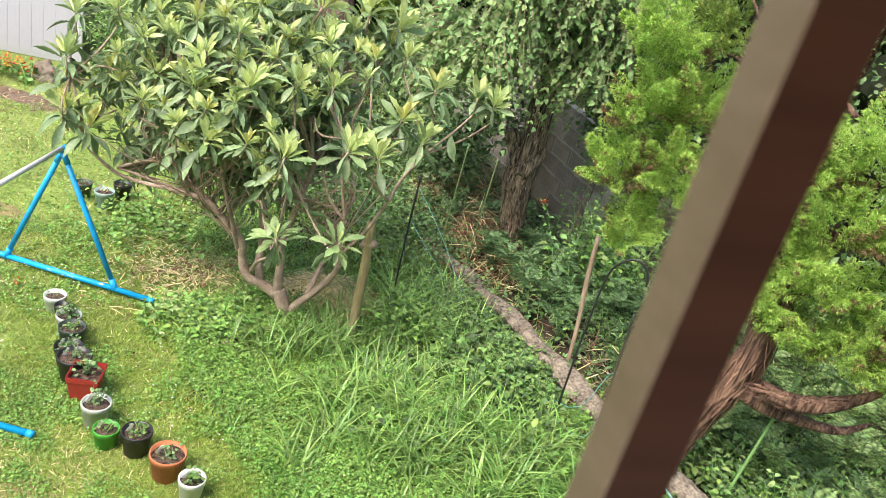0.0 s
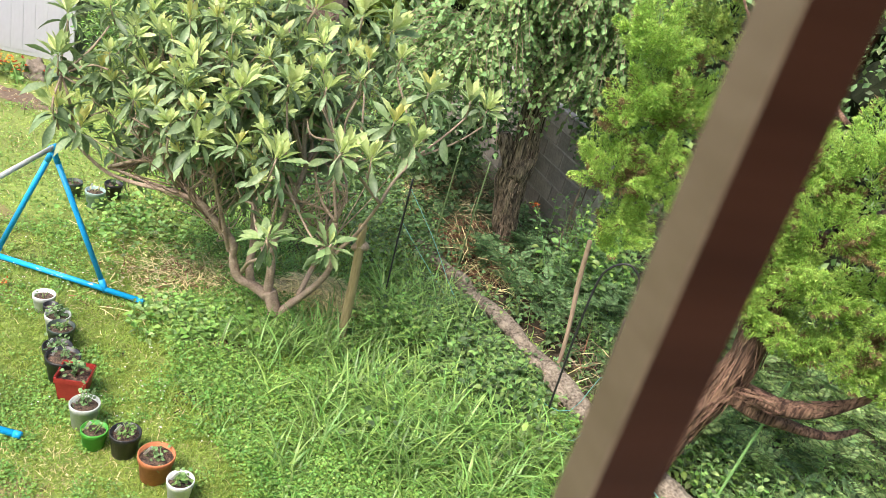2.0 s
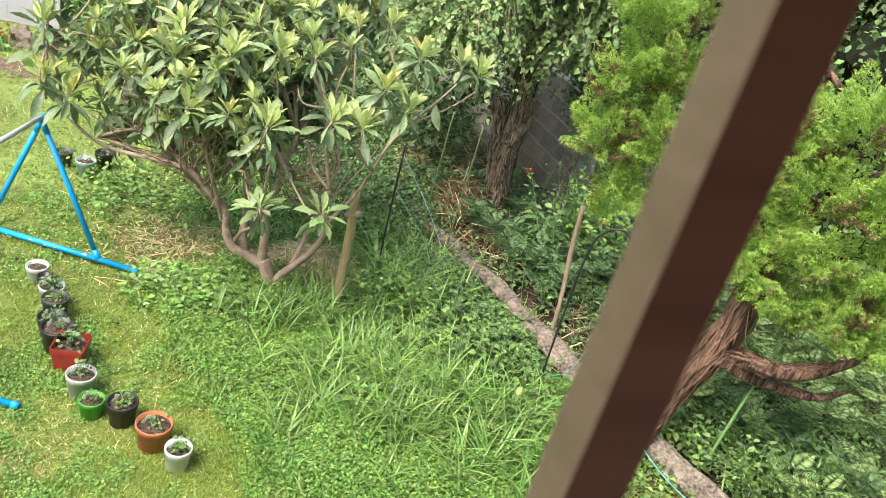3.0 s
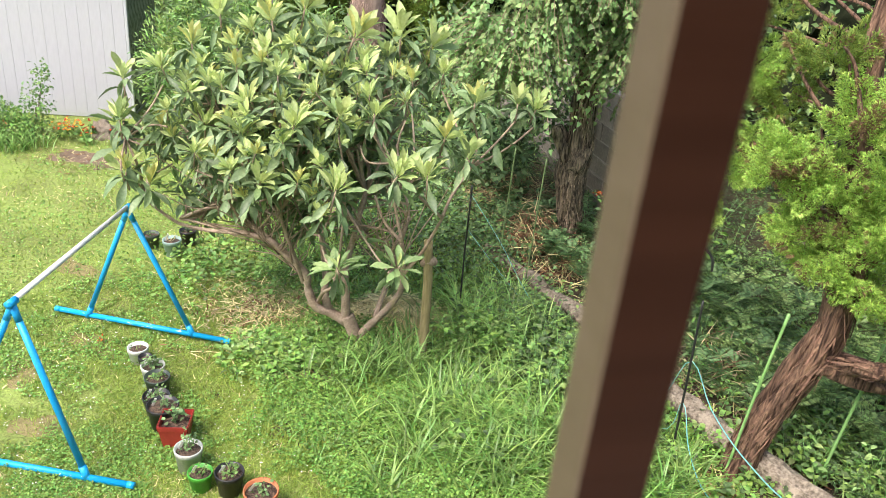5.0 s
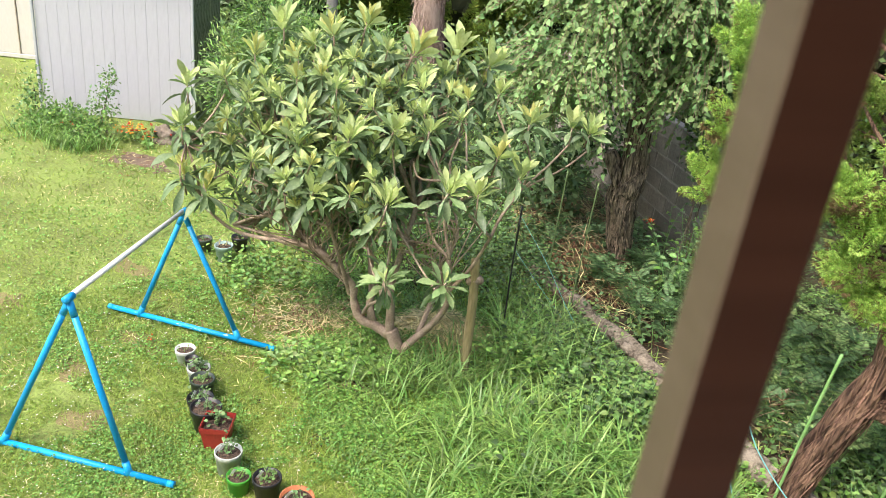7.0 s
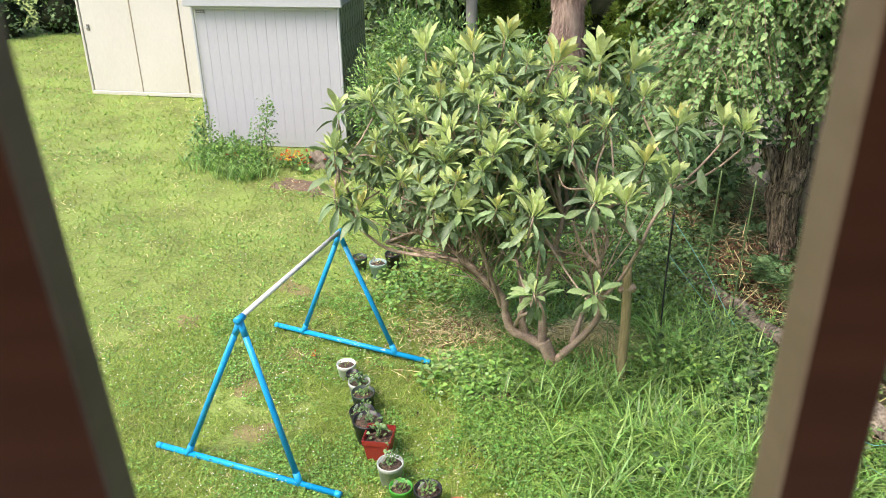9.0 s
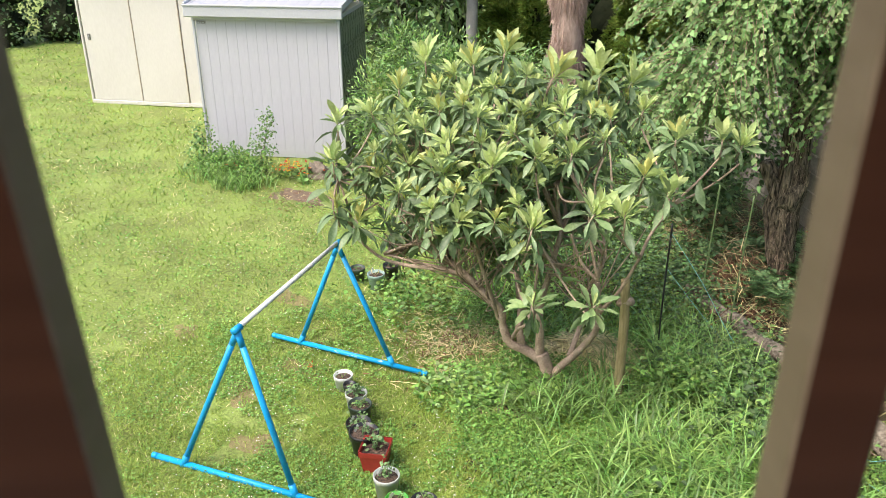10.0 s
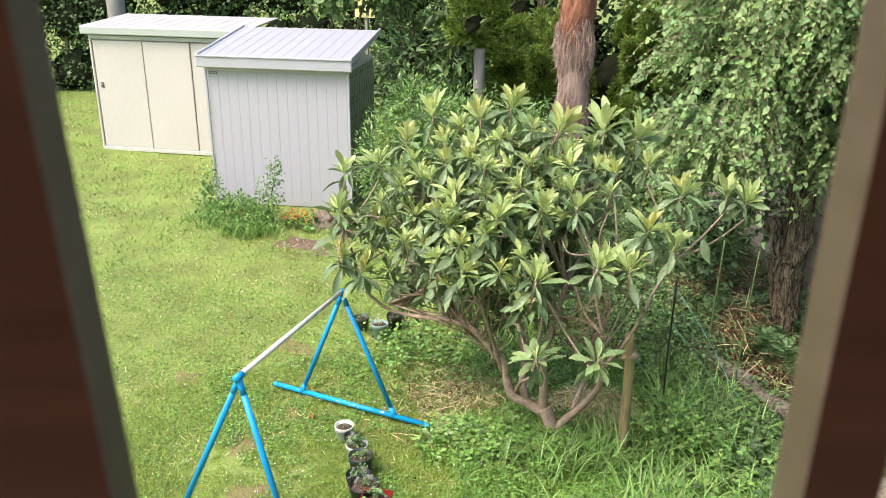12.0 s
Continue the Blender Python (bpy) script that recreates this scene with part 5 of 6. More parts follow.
rod("broken_branch", [(0.91, 5.65, -0.04), (0.88, 5.66, 0.4), (0.83, 5.67, 0.8), (0.8, 5.67, 1.17)], (0.016, 0.017, 0.02, 0.018), "stick", "upright peeled branch stuck in the undergrowth", "branch")
rod("black_stake", [(1.07, 4.54, -0.05), (1.04, 4.545, 0.6), (1.01, 4.55, 1.18)], (0.008,) * 3, "black", "thin black stake with cords tied to it", "stake")
rod("black_stake", [(-0.72, 6.72, -0.05), (-0.72, 6.73, 0.4), (-0.72, 6.75, 0.83)], (0.009,) * 3, "black", "thin black stake holding two cords", "stake")
rod("black_stake", [(-0.62, 5.9, -0.05), (-0.63, 5.9, 0.5), (-0.63, 5.9, 1.05)], (0.007,) * 3, "black", "thin black stake under the loquat", "stake")
rod("green_stake", [(1.4, 4.43, -0.05), (1.43, 4.42, 0.6), (1.47, 4.4, 1.26)], (0.01,) * 3, "green_pole", "slim green garden stake by the juniper", "stake")
rod("green_stake", [(2.0, 4.5, -0.05), (2.03, 4.49, 0.5), (2.07, 4.48, 1.12)], (0.01,) * 3, "green_pole", "slim green garden stake among ferns", "stake")
rod("green_cane", [(-0.38, 6.5, -0.05), (-0.372, 6.5, 0.65), (-0.362, 6.5, 1.33)], (0.0065,) * 3, "cane", "thin green cane standing in the weeds", "stake")
rod("green_cane", [(-0.12, 6.5, -0.05), (-0.106, 6.5, 0.65), (-0.093, 6.5, 1.27)], (0.006,) * 3, "cane", "thin green cane beside the rough trunk", "stake")
rod("cord", [(-0.72, 6.75, 0.74), (-0.38, 6.36, 0.5), (0.0, 5.95, 0.16), (0.5, 5.3, 0.1), (0.9, 4.75, 0.25), (1.03, 4.55, 0.74), (1.2, 4.4, 0.5), (1.42, 4.2, 0.32), (1.75, 4.0, 0.16), (2.3, 3.8, 0.05)], (0.0022, 0.0022, 0.0022, 0.0022, 0.0022, 0.003, 0.0042, 0.0045, 0.0045, 0.0045), "rope", "pale teal cord strung between the stakes", "cord", 40, 5)
rod("cord", [(-0.72, 6.74, 0.4), (-0.3, 6.28, 0.2), (0.3, 5.5, 0.06), (0.95, 4.66, 0.1), (1.05, 4.54, 0.42), (1.12, 4.35, 0.2), (1.25, 4.15, 0.03), (1.5, 3.9, 0.02)], (0.002, 0.002, 0.002, 0.002, 0.003, 0.004, 0.004, 0.004), "rope", "lower pale teal cord between the stakes", "cord", 36, 5)

# ---------------------------------------------------------------- flower bed before the shed
def mound(name, place, rx, ry, h, mat, label, category):
    bm = bmesh.new()
    bmesh.ops.create_icosphere(bm, subdivisions=4, radius=1)
    for q in bm.verts:
        k = 1 + 0.5 * noise.noise(q.co * 1.9 + Vector(place)) + 0.25 * noise.noise(q.co * 5)
        q.co = Vector((q.co.x * rx * k, q.co.y * ry * k, max(q.co.z, -0.3) * h * k))
    ob = smooth(part(name, bm, M[mat]))
    ob.location = (*place[:2], 0.0)
    return tagged(ob, label, category)


def soil_patch(place, rx, ry, label, mat="bed"):
    """A thin ragged sheet of bare earth that sinks under the turf at its edge."""
    k = 48
    u = np.linspace(-1.6, 1.6, k)
    x, y = (q.ravel() for q in np.meshgrid(place[0] + u * rx, place[1] + u * ry))
    ragged = np.array([0.9 * noise.noise(Vector((p * 3.1 + 4, q * 3.1, 4))) + 0.5 * noise.noise(Vector((p * 9, q * 9, 2))) for p, q in zip(x, y)])
    z = rise(x, y) + 0.016 * np.clip(0.72 - np.hypot((x - place[0]) / rx, (y - place[1]) / ry) - ragged, -1.5, 0.6)
    g = np.arange(k * k).reshape(k, k)
    q = np.stack([g[:-1, :-1], g[:-1, 1:], g[1:, 1:], g[1:, :-1]], -1).reshape(-1, 4)
    ob = link_part("soil_patch", tri_mesh("soil_patch", np.stack([x, y, z], 1), np.concatenate([q[:, [0, 1, 2]], q[:, [0, 2, 3]]]), [M[mat]]))
    return tagged(ob, label, "soil", kind="stuff")


soil_patch((-5.3, 8.0), 0.5, 0.3, "bare reddish-brown soil at the bed's edge")
for px, py, rx in ((-3.15, 4.55, 0.26), (-3.5, 4.15, 0.3), (-1.95, 2.95, 0.36), (-4.4, 4.7, 0.3), (-3.9, 5.6, 0.28), (-2.95, 3.6, 0.25)):
    soil_patch((px, py), rx, rx * 0.55, "worn thin spot in the lawn", "worn")
soil_patch((-1.57, 4.66), 0.35, 0.16, "small bare soil patch among weeds")
# Dark sheets laid in as painted shade below the undergrowth
for px, py, rx, ry in ((1.3, 7.2, 2.4, 2.3), (-0.35, 4.8, 1.3, 1.25), (3.6, 5.0, 2.6, 2.4)):
    soil_patch((px, py), rx, ry, "dark sheet that stands in for shade under the rough growth", "gap_ground")
mound("rock", (-5.53, 8.66, 2), 0.15, 0.13, 0.17, "rock", "rounded grey-brown rock by the shed", "rock")
bush("rose_bush", [(-6.3, 8.5, 0.3, 0.2, 0.2, 0.3), (-6.2, 8.55, 0.66, 0.12, 0.12, 0.24), (-6.75, 8.4, 0.2, 0.3, 0.2, 0.18)], 900, SMALL_LEAF, 0.048, ["weed", "feather"], "leafy rose bush against the shed wall", girth=0.3, shell=0.2)
bush("rose_bush", [(-7.25, 8.5, 0.45, 0.16, 0.16, 0.3), (-7.2, 8.4, 0.2, 0.3, 0.25, 0.22)], 460, SMALL_LEAF, 0.048, ["weed", "feather"], "small sparse rose bush at the shed corner", girth=0.3, shell=0.2)
bush("bed_plants", [(-6.45, 8.2, 0.14, 0.5, 0.28, 0.25), (-6.9, 8.2, 0.12, 0.35, 0.25, 0.2)], 3400, SMALL_LEAF, 0.042, ["weed", "clover"], "low green bedding plants along the shed", "plant", shell=0.1)


def flowers(place, rx, ry, count, mats, label):
    s = thing("marigold_clump", (*place, 0), label, "flowers")
    at = np.stack([rng.normal(0, rx * 0.5, count), rng.normal(0, ry * 0.5, count), rng.uniform(0.08, 0.2, count)], 1)
    v, f = spread(*OVAL_LEAF, turns_for(rng.normal(0, 1, (count * 2, 3)) + (0, 0, 0.3), 0.055), np.repeat(at, 2, 0) * (1, 1, 0.6))
    link_part("leaves", tri_mesh("leaves", v, f, [M["weed"]]), s)
    ways = sphere_ways(count * 6, 0.0)
    v, f = spread(*SMALL_LEAF, turns_for(ways, 0.024, 0.032), np.repeat(at + (0, 0, 0.02), 6, 0))
    link_part("blossom", tri_mesh("blossom", v, f, [M[m] for m in mats], np.repeat(rng.integers(0, len(mats), count), 6 * len(SMALL_LEAF[1]))), s)


flowers((-5.78, 8.42), 0.28, 0.15, 60, ["petal_red", "petal_gold"], "low marigolds in orange and red bloom")
flowers((-6.55, 8.12), 0.25, 0.1, 12, ["petal_red"], "few orange blooms among green leaves")

def blossom(name, place, count, size, mat, label):
    s = thing(name, place, label, "flower")
    ways = sphere_ways(count, 0.0)
    v, f = spread(*SMALL_LEAF, turns_for(ways, size, size), rng.normal(0, size * 0.6, (count, 3)) + (0, 0, size * 0.5))
    tagged(link_part("petals", tri_mesh("petals", v, f, [M[mat]]), s), kind="stuff")
    return s


blossom("fallen_bloom", (-3.13, 4.6, 0.02), 9, 0.022, "petal_red", "small red fallen bloom on the lawn")
blossom("red_bloom", (0.42, 7.25, 0.72), 26, 0.03, "petal_red", "small spray of red blooms by the trunk")

# ---------------------------------------------------------------- grass, clover and weeds
def in_view(count, near, far, left=-64, right=38):
    az, r = np.radians(rng.uniform(left, right, count)), near * (far / near) ** rng.uniform(0, 1, count)
    return r * np.sin(az), r * np.cos(az), r


def patchy(x, y, scale, seed=0.0):
    return np.array([noise.noise(Vector((a * scale + seed, b * scale - seed, seed))) for a, b in zip(x, y)])


def stuff(name, v, f, mats, index, label, category):
    return tagged(link_part(name, tri_mesh(name, v, f, mats, index)), label, category, kind="stuff")


def clear_of_sheds(x, y):
    """Off the sheds' floors and the bare patch among the weeds."""
    ok = np.hypot((x + 1.57) / 0.3, (y - 4.66) / 0.13) + 0.5 * patchy(x, y, 6.0, 8.0) > 0.9
    for a, b, w, d in (((-7.45, 8.84), (-5.53, 9.37), 2.0, 1.6), ((-11.23, 10.47), (-9.0, 11.02), 2.75, 1.5)):
        u = np.subtract(b, a) / np.linalg.norm(np.subtract(b, a))
        p, q = (x - a[0]) * u[0] + (y - a[1]) * u[1], -(x - a[0]) * u[1] + (y - a[1]) * u[0]
        ok &= ~((p > 0) & (p < w) & (q > 0) & (q < d))
    return ok


def behind_log(x, y):
    return (y - 7.65) + (x + 0.75) * 1.27 - 9 * ((y > 8.6) & (x < -0.6))


def whole_lawn(count, left=-64, right=38, near=3.0):
    """Even growth over the rest of the garden, by the house and off to the sides."""
    x, y = rng.uniform(-19, 7, count), rng.uniform(0.5, 17, count)
    az = np.degrees(np.arctan2(x, y))
    keep = (az < left + 4) | (az > right - 4)
    xn, yn = rng.uniform(-4, 4, count), rng.uniform(0.3, 4, count)
    by_house = np.hypot(xn, yn) < near + 0.15
    x, y = np.concatenate([x[keep], xn[by_house]]), np.concatenate([y[keep], yn[by_house]])
    return x, y, np.concatenate([np.full(keep.sum(), 7.0), np.full(by_house.sum(), 3.5)])


def joined(*groups):
    return (np.concatenate(q) for q in zip(*groups))


x, y, r = joined(in_view(215000, 3.0, 22), in_view(70000, 3.0, 6.5, -50, -10), whole_lawn(32000))
bare = patchy(x, y, 0.9, 3.0) + 0.5 * patchy(x, y, 3.0, 9.0) + 0.45 * patchy(x, y, 8.5, 27.0)
soil_spot = np.hypot((x + 5.3) / 0.5, (y - 8.0) / 0.32) + 0.8 * patchy(x, y, 3.1, 4.0) < 0.75
keep = (bare < rng.uniform(0.2, 0.7, len(x))) & (behind_log(x, y) < 0.15) & ~soil_spot & clear_of_sheds(x, y) & (rng.uniform(0, 1, len(x)) > weedy(x, y) * 0.6)
x, y, r = x[keep], y[keep], r[keep]
n, w = len(x), weedy(x, y)
size = rng.uniform(0.022, 0.048, n) * (1 + 0.07 * (r - 3.5).clip(0)) * (1 + 1.6 * w)
ways = np.stack([rng.normal(0, 0.75, n), rng.normal(0, 0.75, n), rng.uniform(0.25, 1.0, n)], 1)
v, f = spread(*BLADE, turns_for(ways, size, size * 0.085 + 0.0018 + 0.0005 * (r - 4).clip(0)), np.stack([x, y, rise(x, y)], 1))
dry = (rng.uniform(0, 1, n) < np.clip(0.04 + 0.36 * patchy(x, y, 1.1, 21.0), 0.02, 0.4) * (1 - w)).astype(int)
stuff("lawn_grass", v, f, [M["blade"], M["straw"]], np.repeat(dry, len(BLADE[1])), "short patchy mown lawn grass, yellowish green", "grass")

x, y, r = joined(in_view(180000, 3.0, 22), in_view(120000, 3.0, 6.6, -42, 16), whole_lawn(24000))
w = weedy(x, y)
lush = patchy(x, y, 1.1, 5.0) + 0.6 * patchy(x, y, 3.4, 2.0) + 0.6 * patchy(x, y, 7.5, 17.0) * (1 - w) + 0.55 * w + 0.22 * np.exp(-((x + 3.9) / 1.3) ** 2 - ((y - 6.3) / 1.6) ** 2)
keep = (lush > rng.uniform(-0.15, 0.4, len(x))) & ((x < -0.3) | (y < 4.7) | (rng.uniform(0, 1, len(x)) < 0.35)) & (behind_log(x, y) < 0.15) & clear_of_sheds(x, y) & ~(np.hypot((x + 5.3) / 0.5, (y - 8.0) / 0.32) + 0.8 * patchy(x, y, 3.1, 4.0) < 0.75)
x, y, r, w = x[keep], y[keep], r[keep], w[keep]
n = len(x)
size = rng.uniform(0.0075, 0.0155, n) * (1 + 0.12 * (r - 3.5).clip(0)) * (1 + 0.3 * w)
hgt = rng.uniform(0.01, 0.035, n) + w * rng.uniform(0, 0.13, n) * (0.6 + patchy(x, y, 2.2, 13.0).clip(-0.5, 1))
ways = np.stack([rng.normal(0, 1, n), rng.normal(0, 1, n), rng.normal(0.15, 0.3, n)], 1)
v, f = spread(*SMALL_LEAF, turns_for(ways, size * 1.25, size * 1.7, wobble=0.4), np.stack([x, y, rise(x, y) + hgt], 1))
stuff("clover", v, f, [M["clover"]], None, "spreading clover and low weeds in the lawn", "weeds")

x, y, r = in_view(3000, 3.8, 17, -60, -8)
keep = (weedy(x, y) < 0.5) & clear_of_sheds(x, y) & (patchy(x, y, 0.8, 31.0) > -0.1)
x, y, r = x[keep], y[keep], r[keep]
n = len(x)
v, f = spread(*SMALL_LEAF, turns_for(rng.normal(0, 1, (n, 3)) * (1, 1, 0.2), 0.008 * (1 + 0.08 * r), 0.012 * (1 + 0.08 * r)), np.stack([x, y, rise(x, y) + 0.045], 1))
stuff("clover_bloom", v, f, [M["petal_white"]], None, "scattered tiny white clover blooms", "flowers")


def weeds(name, count, x0, x1, y0, y1, low, high, shape, size, mats, label, test=None, aspect=1.0, lift=0.3):
    x, y = rng.uniform(x0, x1, count), rng.uniform(y0, y1, count)
    keep = (weedy(x, y) > 0.45) & clear_of_sheds(x, y)
    if test is not None:
        keep &= test(x, y)
    x, y = x[keep], y[keep]
    n = len(x)
    lump = (0.55 + 0.9 * patchy(x, y, 1.9, 41.0) + 0.5 * patchy(x, y, 4.6, 17.0)).clip(0.12, 1.4)
    z = rise(x, y) + low + (high - low) * lump * rng.uniform(0.25, 1, n)
    ways = np.stack([rng.normal(0, 1, n), rng.normal(0, 1, n), rng.normal(lift, 0.4, n)], 1)
    sz = size * rng.uniform(0.55, 1.3, n)
    v, f = spread(*shape, turns_for(ways, sz, sz * aspect, wobble=0.35), np.stack([x, y, z], 1))
    return stuff(name, v, f, [M[m] for m in mats], np.repeat(rng.integers(0, len(mats), n), len(shape[1])), label, "weeds")


LOG_SIDE = lambda x, y: (y - 7.65) + (x + 0.75) * 1.27
weeds("weed_cover", 80000, -3.6, 1.6, 3.0, 8.2, 0.02, 0.13, SMALL_LEAF, 0.025, ["weed", "clover", "clover"], "dense low weeds under the loquat", lambda x, y: (LOG_SIDE(x, y) < -0.18) & ((x < -0.3) | (y < 4.7) | (rng.uniform(0, 1, len(x)) < 0.5)) & (np.hypot((x + 1.95) / 0.7, (y - 5.55) / 0.45) + 0.6 * patchy(x, y, 3.0, 6.0) > rng.uniform(0.3, 1.2, len(x))), 0.9)
weeds("broadleaf_weed", 2600, -1.9, 1.5, 3.9, 6.9, 0.05, 0.3, OVAL_LEAF, 0.048, ["weed", "clover", "dark_leaf"], "broad-leaved weeds beside the log", lambda x, y: (LOG_SIDE(x, y) < -0.75) & (x > -0.45), 0.7)
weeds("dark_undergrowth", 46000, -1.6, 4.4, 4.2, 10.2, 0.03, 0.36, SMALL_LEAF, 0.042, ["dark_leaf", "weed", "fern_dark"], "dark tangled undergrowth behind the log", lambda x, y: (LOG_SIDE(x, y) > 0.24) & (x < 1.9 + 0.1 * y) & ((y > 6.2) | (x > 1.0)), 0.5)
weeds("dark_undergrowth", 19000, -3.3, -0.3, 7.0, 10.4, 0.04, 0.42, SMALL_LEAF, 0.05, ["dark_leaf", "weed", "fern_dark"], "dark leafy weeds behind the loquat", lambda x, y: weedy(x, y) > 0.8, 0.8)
weeds("leafy_groundcover", 42000, 1.1, 5.2, 3.2, 8.0, 0.03, 0.4, SMALL_LEAF, 0.05, ["fern", "clover", "weed", "dark_leaf", "dark_leaf"], "leafy ground cover below the juniper", lambda x, y: LOG_SIDE(x, y) > 0.26, 0.55)


def grass_clumps(name, spots, per, length, mat, label, lean=0.75):
    at, ways = [], []
    for sx, sy in spots:
        for k in range(per):
            a = rng.uniform(0, 6.3)
            at.append((sx + rng.normal(0, 0.05), sy + rng.normal(0, 0.05), float(rise(sx, sy))))
            ways.append((math.cos(a) * lean * rng.uniform(0.3, 1), math.sin(a) * lean * rng.uniform(0.3, 1), 1.0))
    n = len(at)
    sz = rng.uniform(length * 0.55, length * 1.15, n)
    out = np.array(ways) * (1, 1, 0)
    v, f = spread(*ARC_BLADE, turns_for(ways, sz, 0.0105 * rng.uniform(0.7, 1.5, n), up=-out + (0, 0, 1.2), wobble=0.15), np.array(at))
    return stuff(name, v, f, [M[mat]], None, label, "grass")


spots = [(rng.normal(-0.1, 0.32), rng.normal(4.3, 0.3)) for _ in range(74)] + [(rng.normal(-0.38, 0.22), rng.normal(5.65, 0.36)) for _ in range(60)] + [(rng.normal(-1.0, 0.3), rng.normal(4.8, 0.2)) for _ in range(16)] + [(rng.normal(0.7, 0.3), rng.normal(4.1, 0.35)) for _ in range(34)]
grass_clumps("long_grass", spots, 16, 0.37, "long_grass", "tall arching grass clumps beside the loquat")
spots = [(x, y) for x, y in zip(rng.uniform(-2.6, 1.2, 1000), rng.uniform(3.2, 6.6, 1000)) if weedy(x, y) > 0.4 and LOG_SIDE(x, y) < 0]
shade_spots = [(x, y) for x, y in zip(rng.uniform(1.3, 3.6, 420), rng.uniform(3.4, 6.6, 420)) if LOG_SIDE(x, y) > 0.4]
grass_clumps("shade_grass", shade_spots, 6, 0.26, "weed", "dull green grass blades below the juniper", 1.0)
grass_clumps("grass_tufts", spots, 8, 0.14, "long_grass", "scattered grass tufts among the weeds", 0.9)

spots = [(rng.normal(-6.55, 0.36), rng.normal(8.1, 0.14)) for _ in range(60)]
grass_clumps("bed_grass", spots, 14, 0.26, "long_grass", "tufts of long grass in the flower bed")


def leaf_patch(name, count, place, spread_xy, h, size, mats, label):
    x, y = rng.normal(place[0], spread_xy[0], count), rng.normal(place[1], spread_xy[1], count)
    ways = np.stack([rng.normal(0, 1, count), rng.normal(0, 1, count), rng.normal(0.1, 0.3, count)], 1)
    sz = size * rng.uniform(0.6, 1.25, count)
    v, f = spread(*OVAL_LEAF, turns_for(ways, sz, sz * 0.8, wobble=0.3), np.stack([x, y, rise(x, y) + h * rng.uniform(0.3, 1, count)], 1))
    return stuff(name, v, f, [M[m] for m in mats], np.repeat(rng.integers(0, len(mats), count), len(OVAL_LEAF[1])), label, "plant")


leaf_patch("trailing_plant", 300, (-1.8, 4.82), (0.2, 0.12), 0.12, 0.045, ["fern", "clover"], "trailing light green broad-leaved plants")
leaf_patch("trailing_plant", 240, (-1.25, 4.95), (0.14, 0.1), 0.13, 0.05, ["clover", "weed"], "small broad-leaved plants by the trunk")
for count, px, py in ((240, -0.62, 7.3), (150, -0.3, 6.9), (130, 0.1, 6.4), (60, 0.34, 6.1), (26, 0.75, 5.5)):
    leaf_patch("weed_clump", count, (px, py), (0.12, 0.1), 0.26, 0.038, ["dark_leaf", "weed", "fern_dark"], "dark weeds creeping over the log")
leaf_patch("weed_clump", 150, (1.48, 4.75), (0.14, 0.12), 0.2, 0.045, ["clover", "weed"], "green weeds over the log by the juniper")
leaf_patch("weed_clump", 1700, (-0.75, 6.9), (0.32, 0.4), 0.38, 0.036, ["dark_leaf", "weed", "fern_dark"], "dark leafy weeds behind the loquat")
leaf_patch("weed_clump", 1300, (-1.5, 7.7), (0.4, 0.45), 0.4, 0.04, ["dark_leaf", "weed", "fern_dark"], "dark leafy weeds behind the loquat")
leaf_patch("trailing_plant", 900, (-2.9, 6.0), (0.3, 0.3), 0.14, 0.042, ["clover", "weed"], "lush green plants behind the trestle")



def herbs(name, spots, height, leaf, per, mats, label, droop=0.0):
    """Upright weeds: thin stems with leaves set round them in turn, smaller towards the tip."""
    tv, tf, off, at, ways, sizes = [], [], 0, [], [], []
    for sx, sy in spots:
        before = -float(LOG_SIDE(sx, sy)) / 1.62
        if abs(before) < 0.13:
            continue
        h = height * rng.uniform(0.5, 1.15)
        if 0 < before < 0.9 and sy < 6.6:  # heights are cut in front of the log so it shows in the camera's view
            h = min(h, 0.05 + 0.4 * before)
        foot = np.array((sx, sy, float(rise(sx, sy))))
        tip = foot + np.array((rng.normal(0, 0.28 * h), rng.normal(0, 0.28 * h), h))
        line = bend([foot, foot * 0.5 + tip * 0.5 + rng.normal(0, 0.05 * h, 3), tip], 6)
        v, f = tube(line, np.linspace(0.0035, 0.0015, 6), 4)
        tv.append(v), tf.append(f + off)
        off += len(v)
        turn = rng.uniform(0, 6.3)
        for i in range(per):
            u = 0.18 + 0.82 * (i + 0.5) / per
            p = foot + (tip - foot) * u
            a = turn + i * 2.4
            at.append(p + np.array((math.cos(a), math.sin(a), 0)) * 0.012)
            ways.append((math.cos(a), math.sin(a), 0.75 * u - droop + rng.normal(0, 0.2)))
            sizes.append(leaf * (1.25 - 0.6 * u) * rng.uniform(0.7, 1.2))
    n = len(at)
    sizes = np.array(sizes)
    lv, lf = spread(*OVAL_LEAF, turns_for(ways, sizes, sizes * 0.62, wobble=0.3), np.array(at))
    v, f = np.concatenate(tv + [lv]), np.concatenate(tf + [lf + off])
    index = np.concatenate([np.full(off // len(tv[0]) * len(tf[0]), len(mats)), np.repeat(rng.integers(0, len(mats), n), len(OVAL_LEAF[1]))])
    return stuff(name, v, f, [M[m] for m in mats] + [M["green_pole"]], index, label, "weeds")


def around(count, x, y, sx, sy):
    return [(rng.normal(x, sx), rng.normal(y, sy)) for _ in range(count)]


herbs("leafy_weed", around(105, 0.42, 5.25, 0.22, 0.28), 0.42, 0.066, 13, ["weed", "dark_leaf", "weed"], "knee-high dark broad-leaved weeds near the log", 0.25)
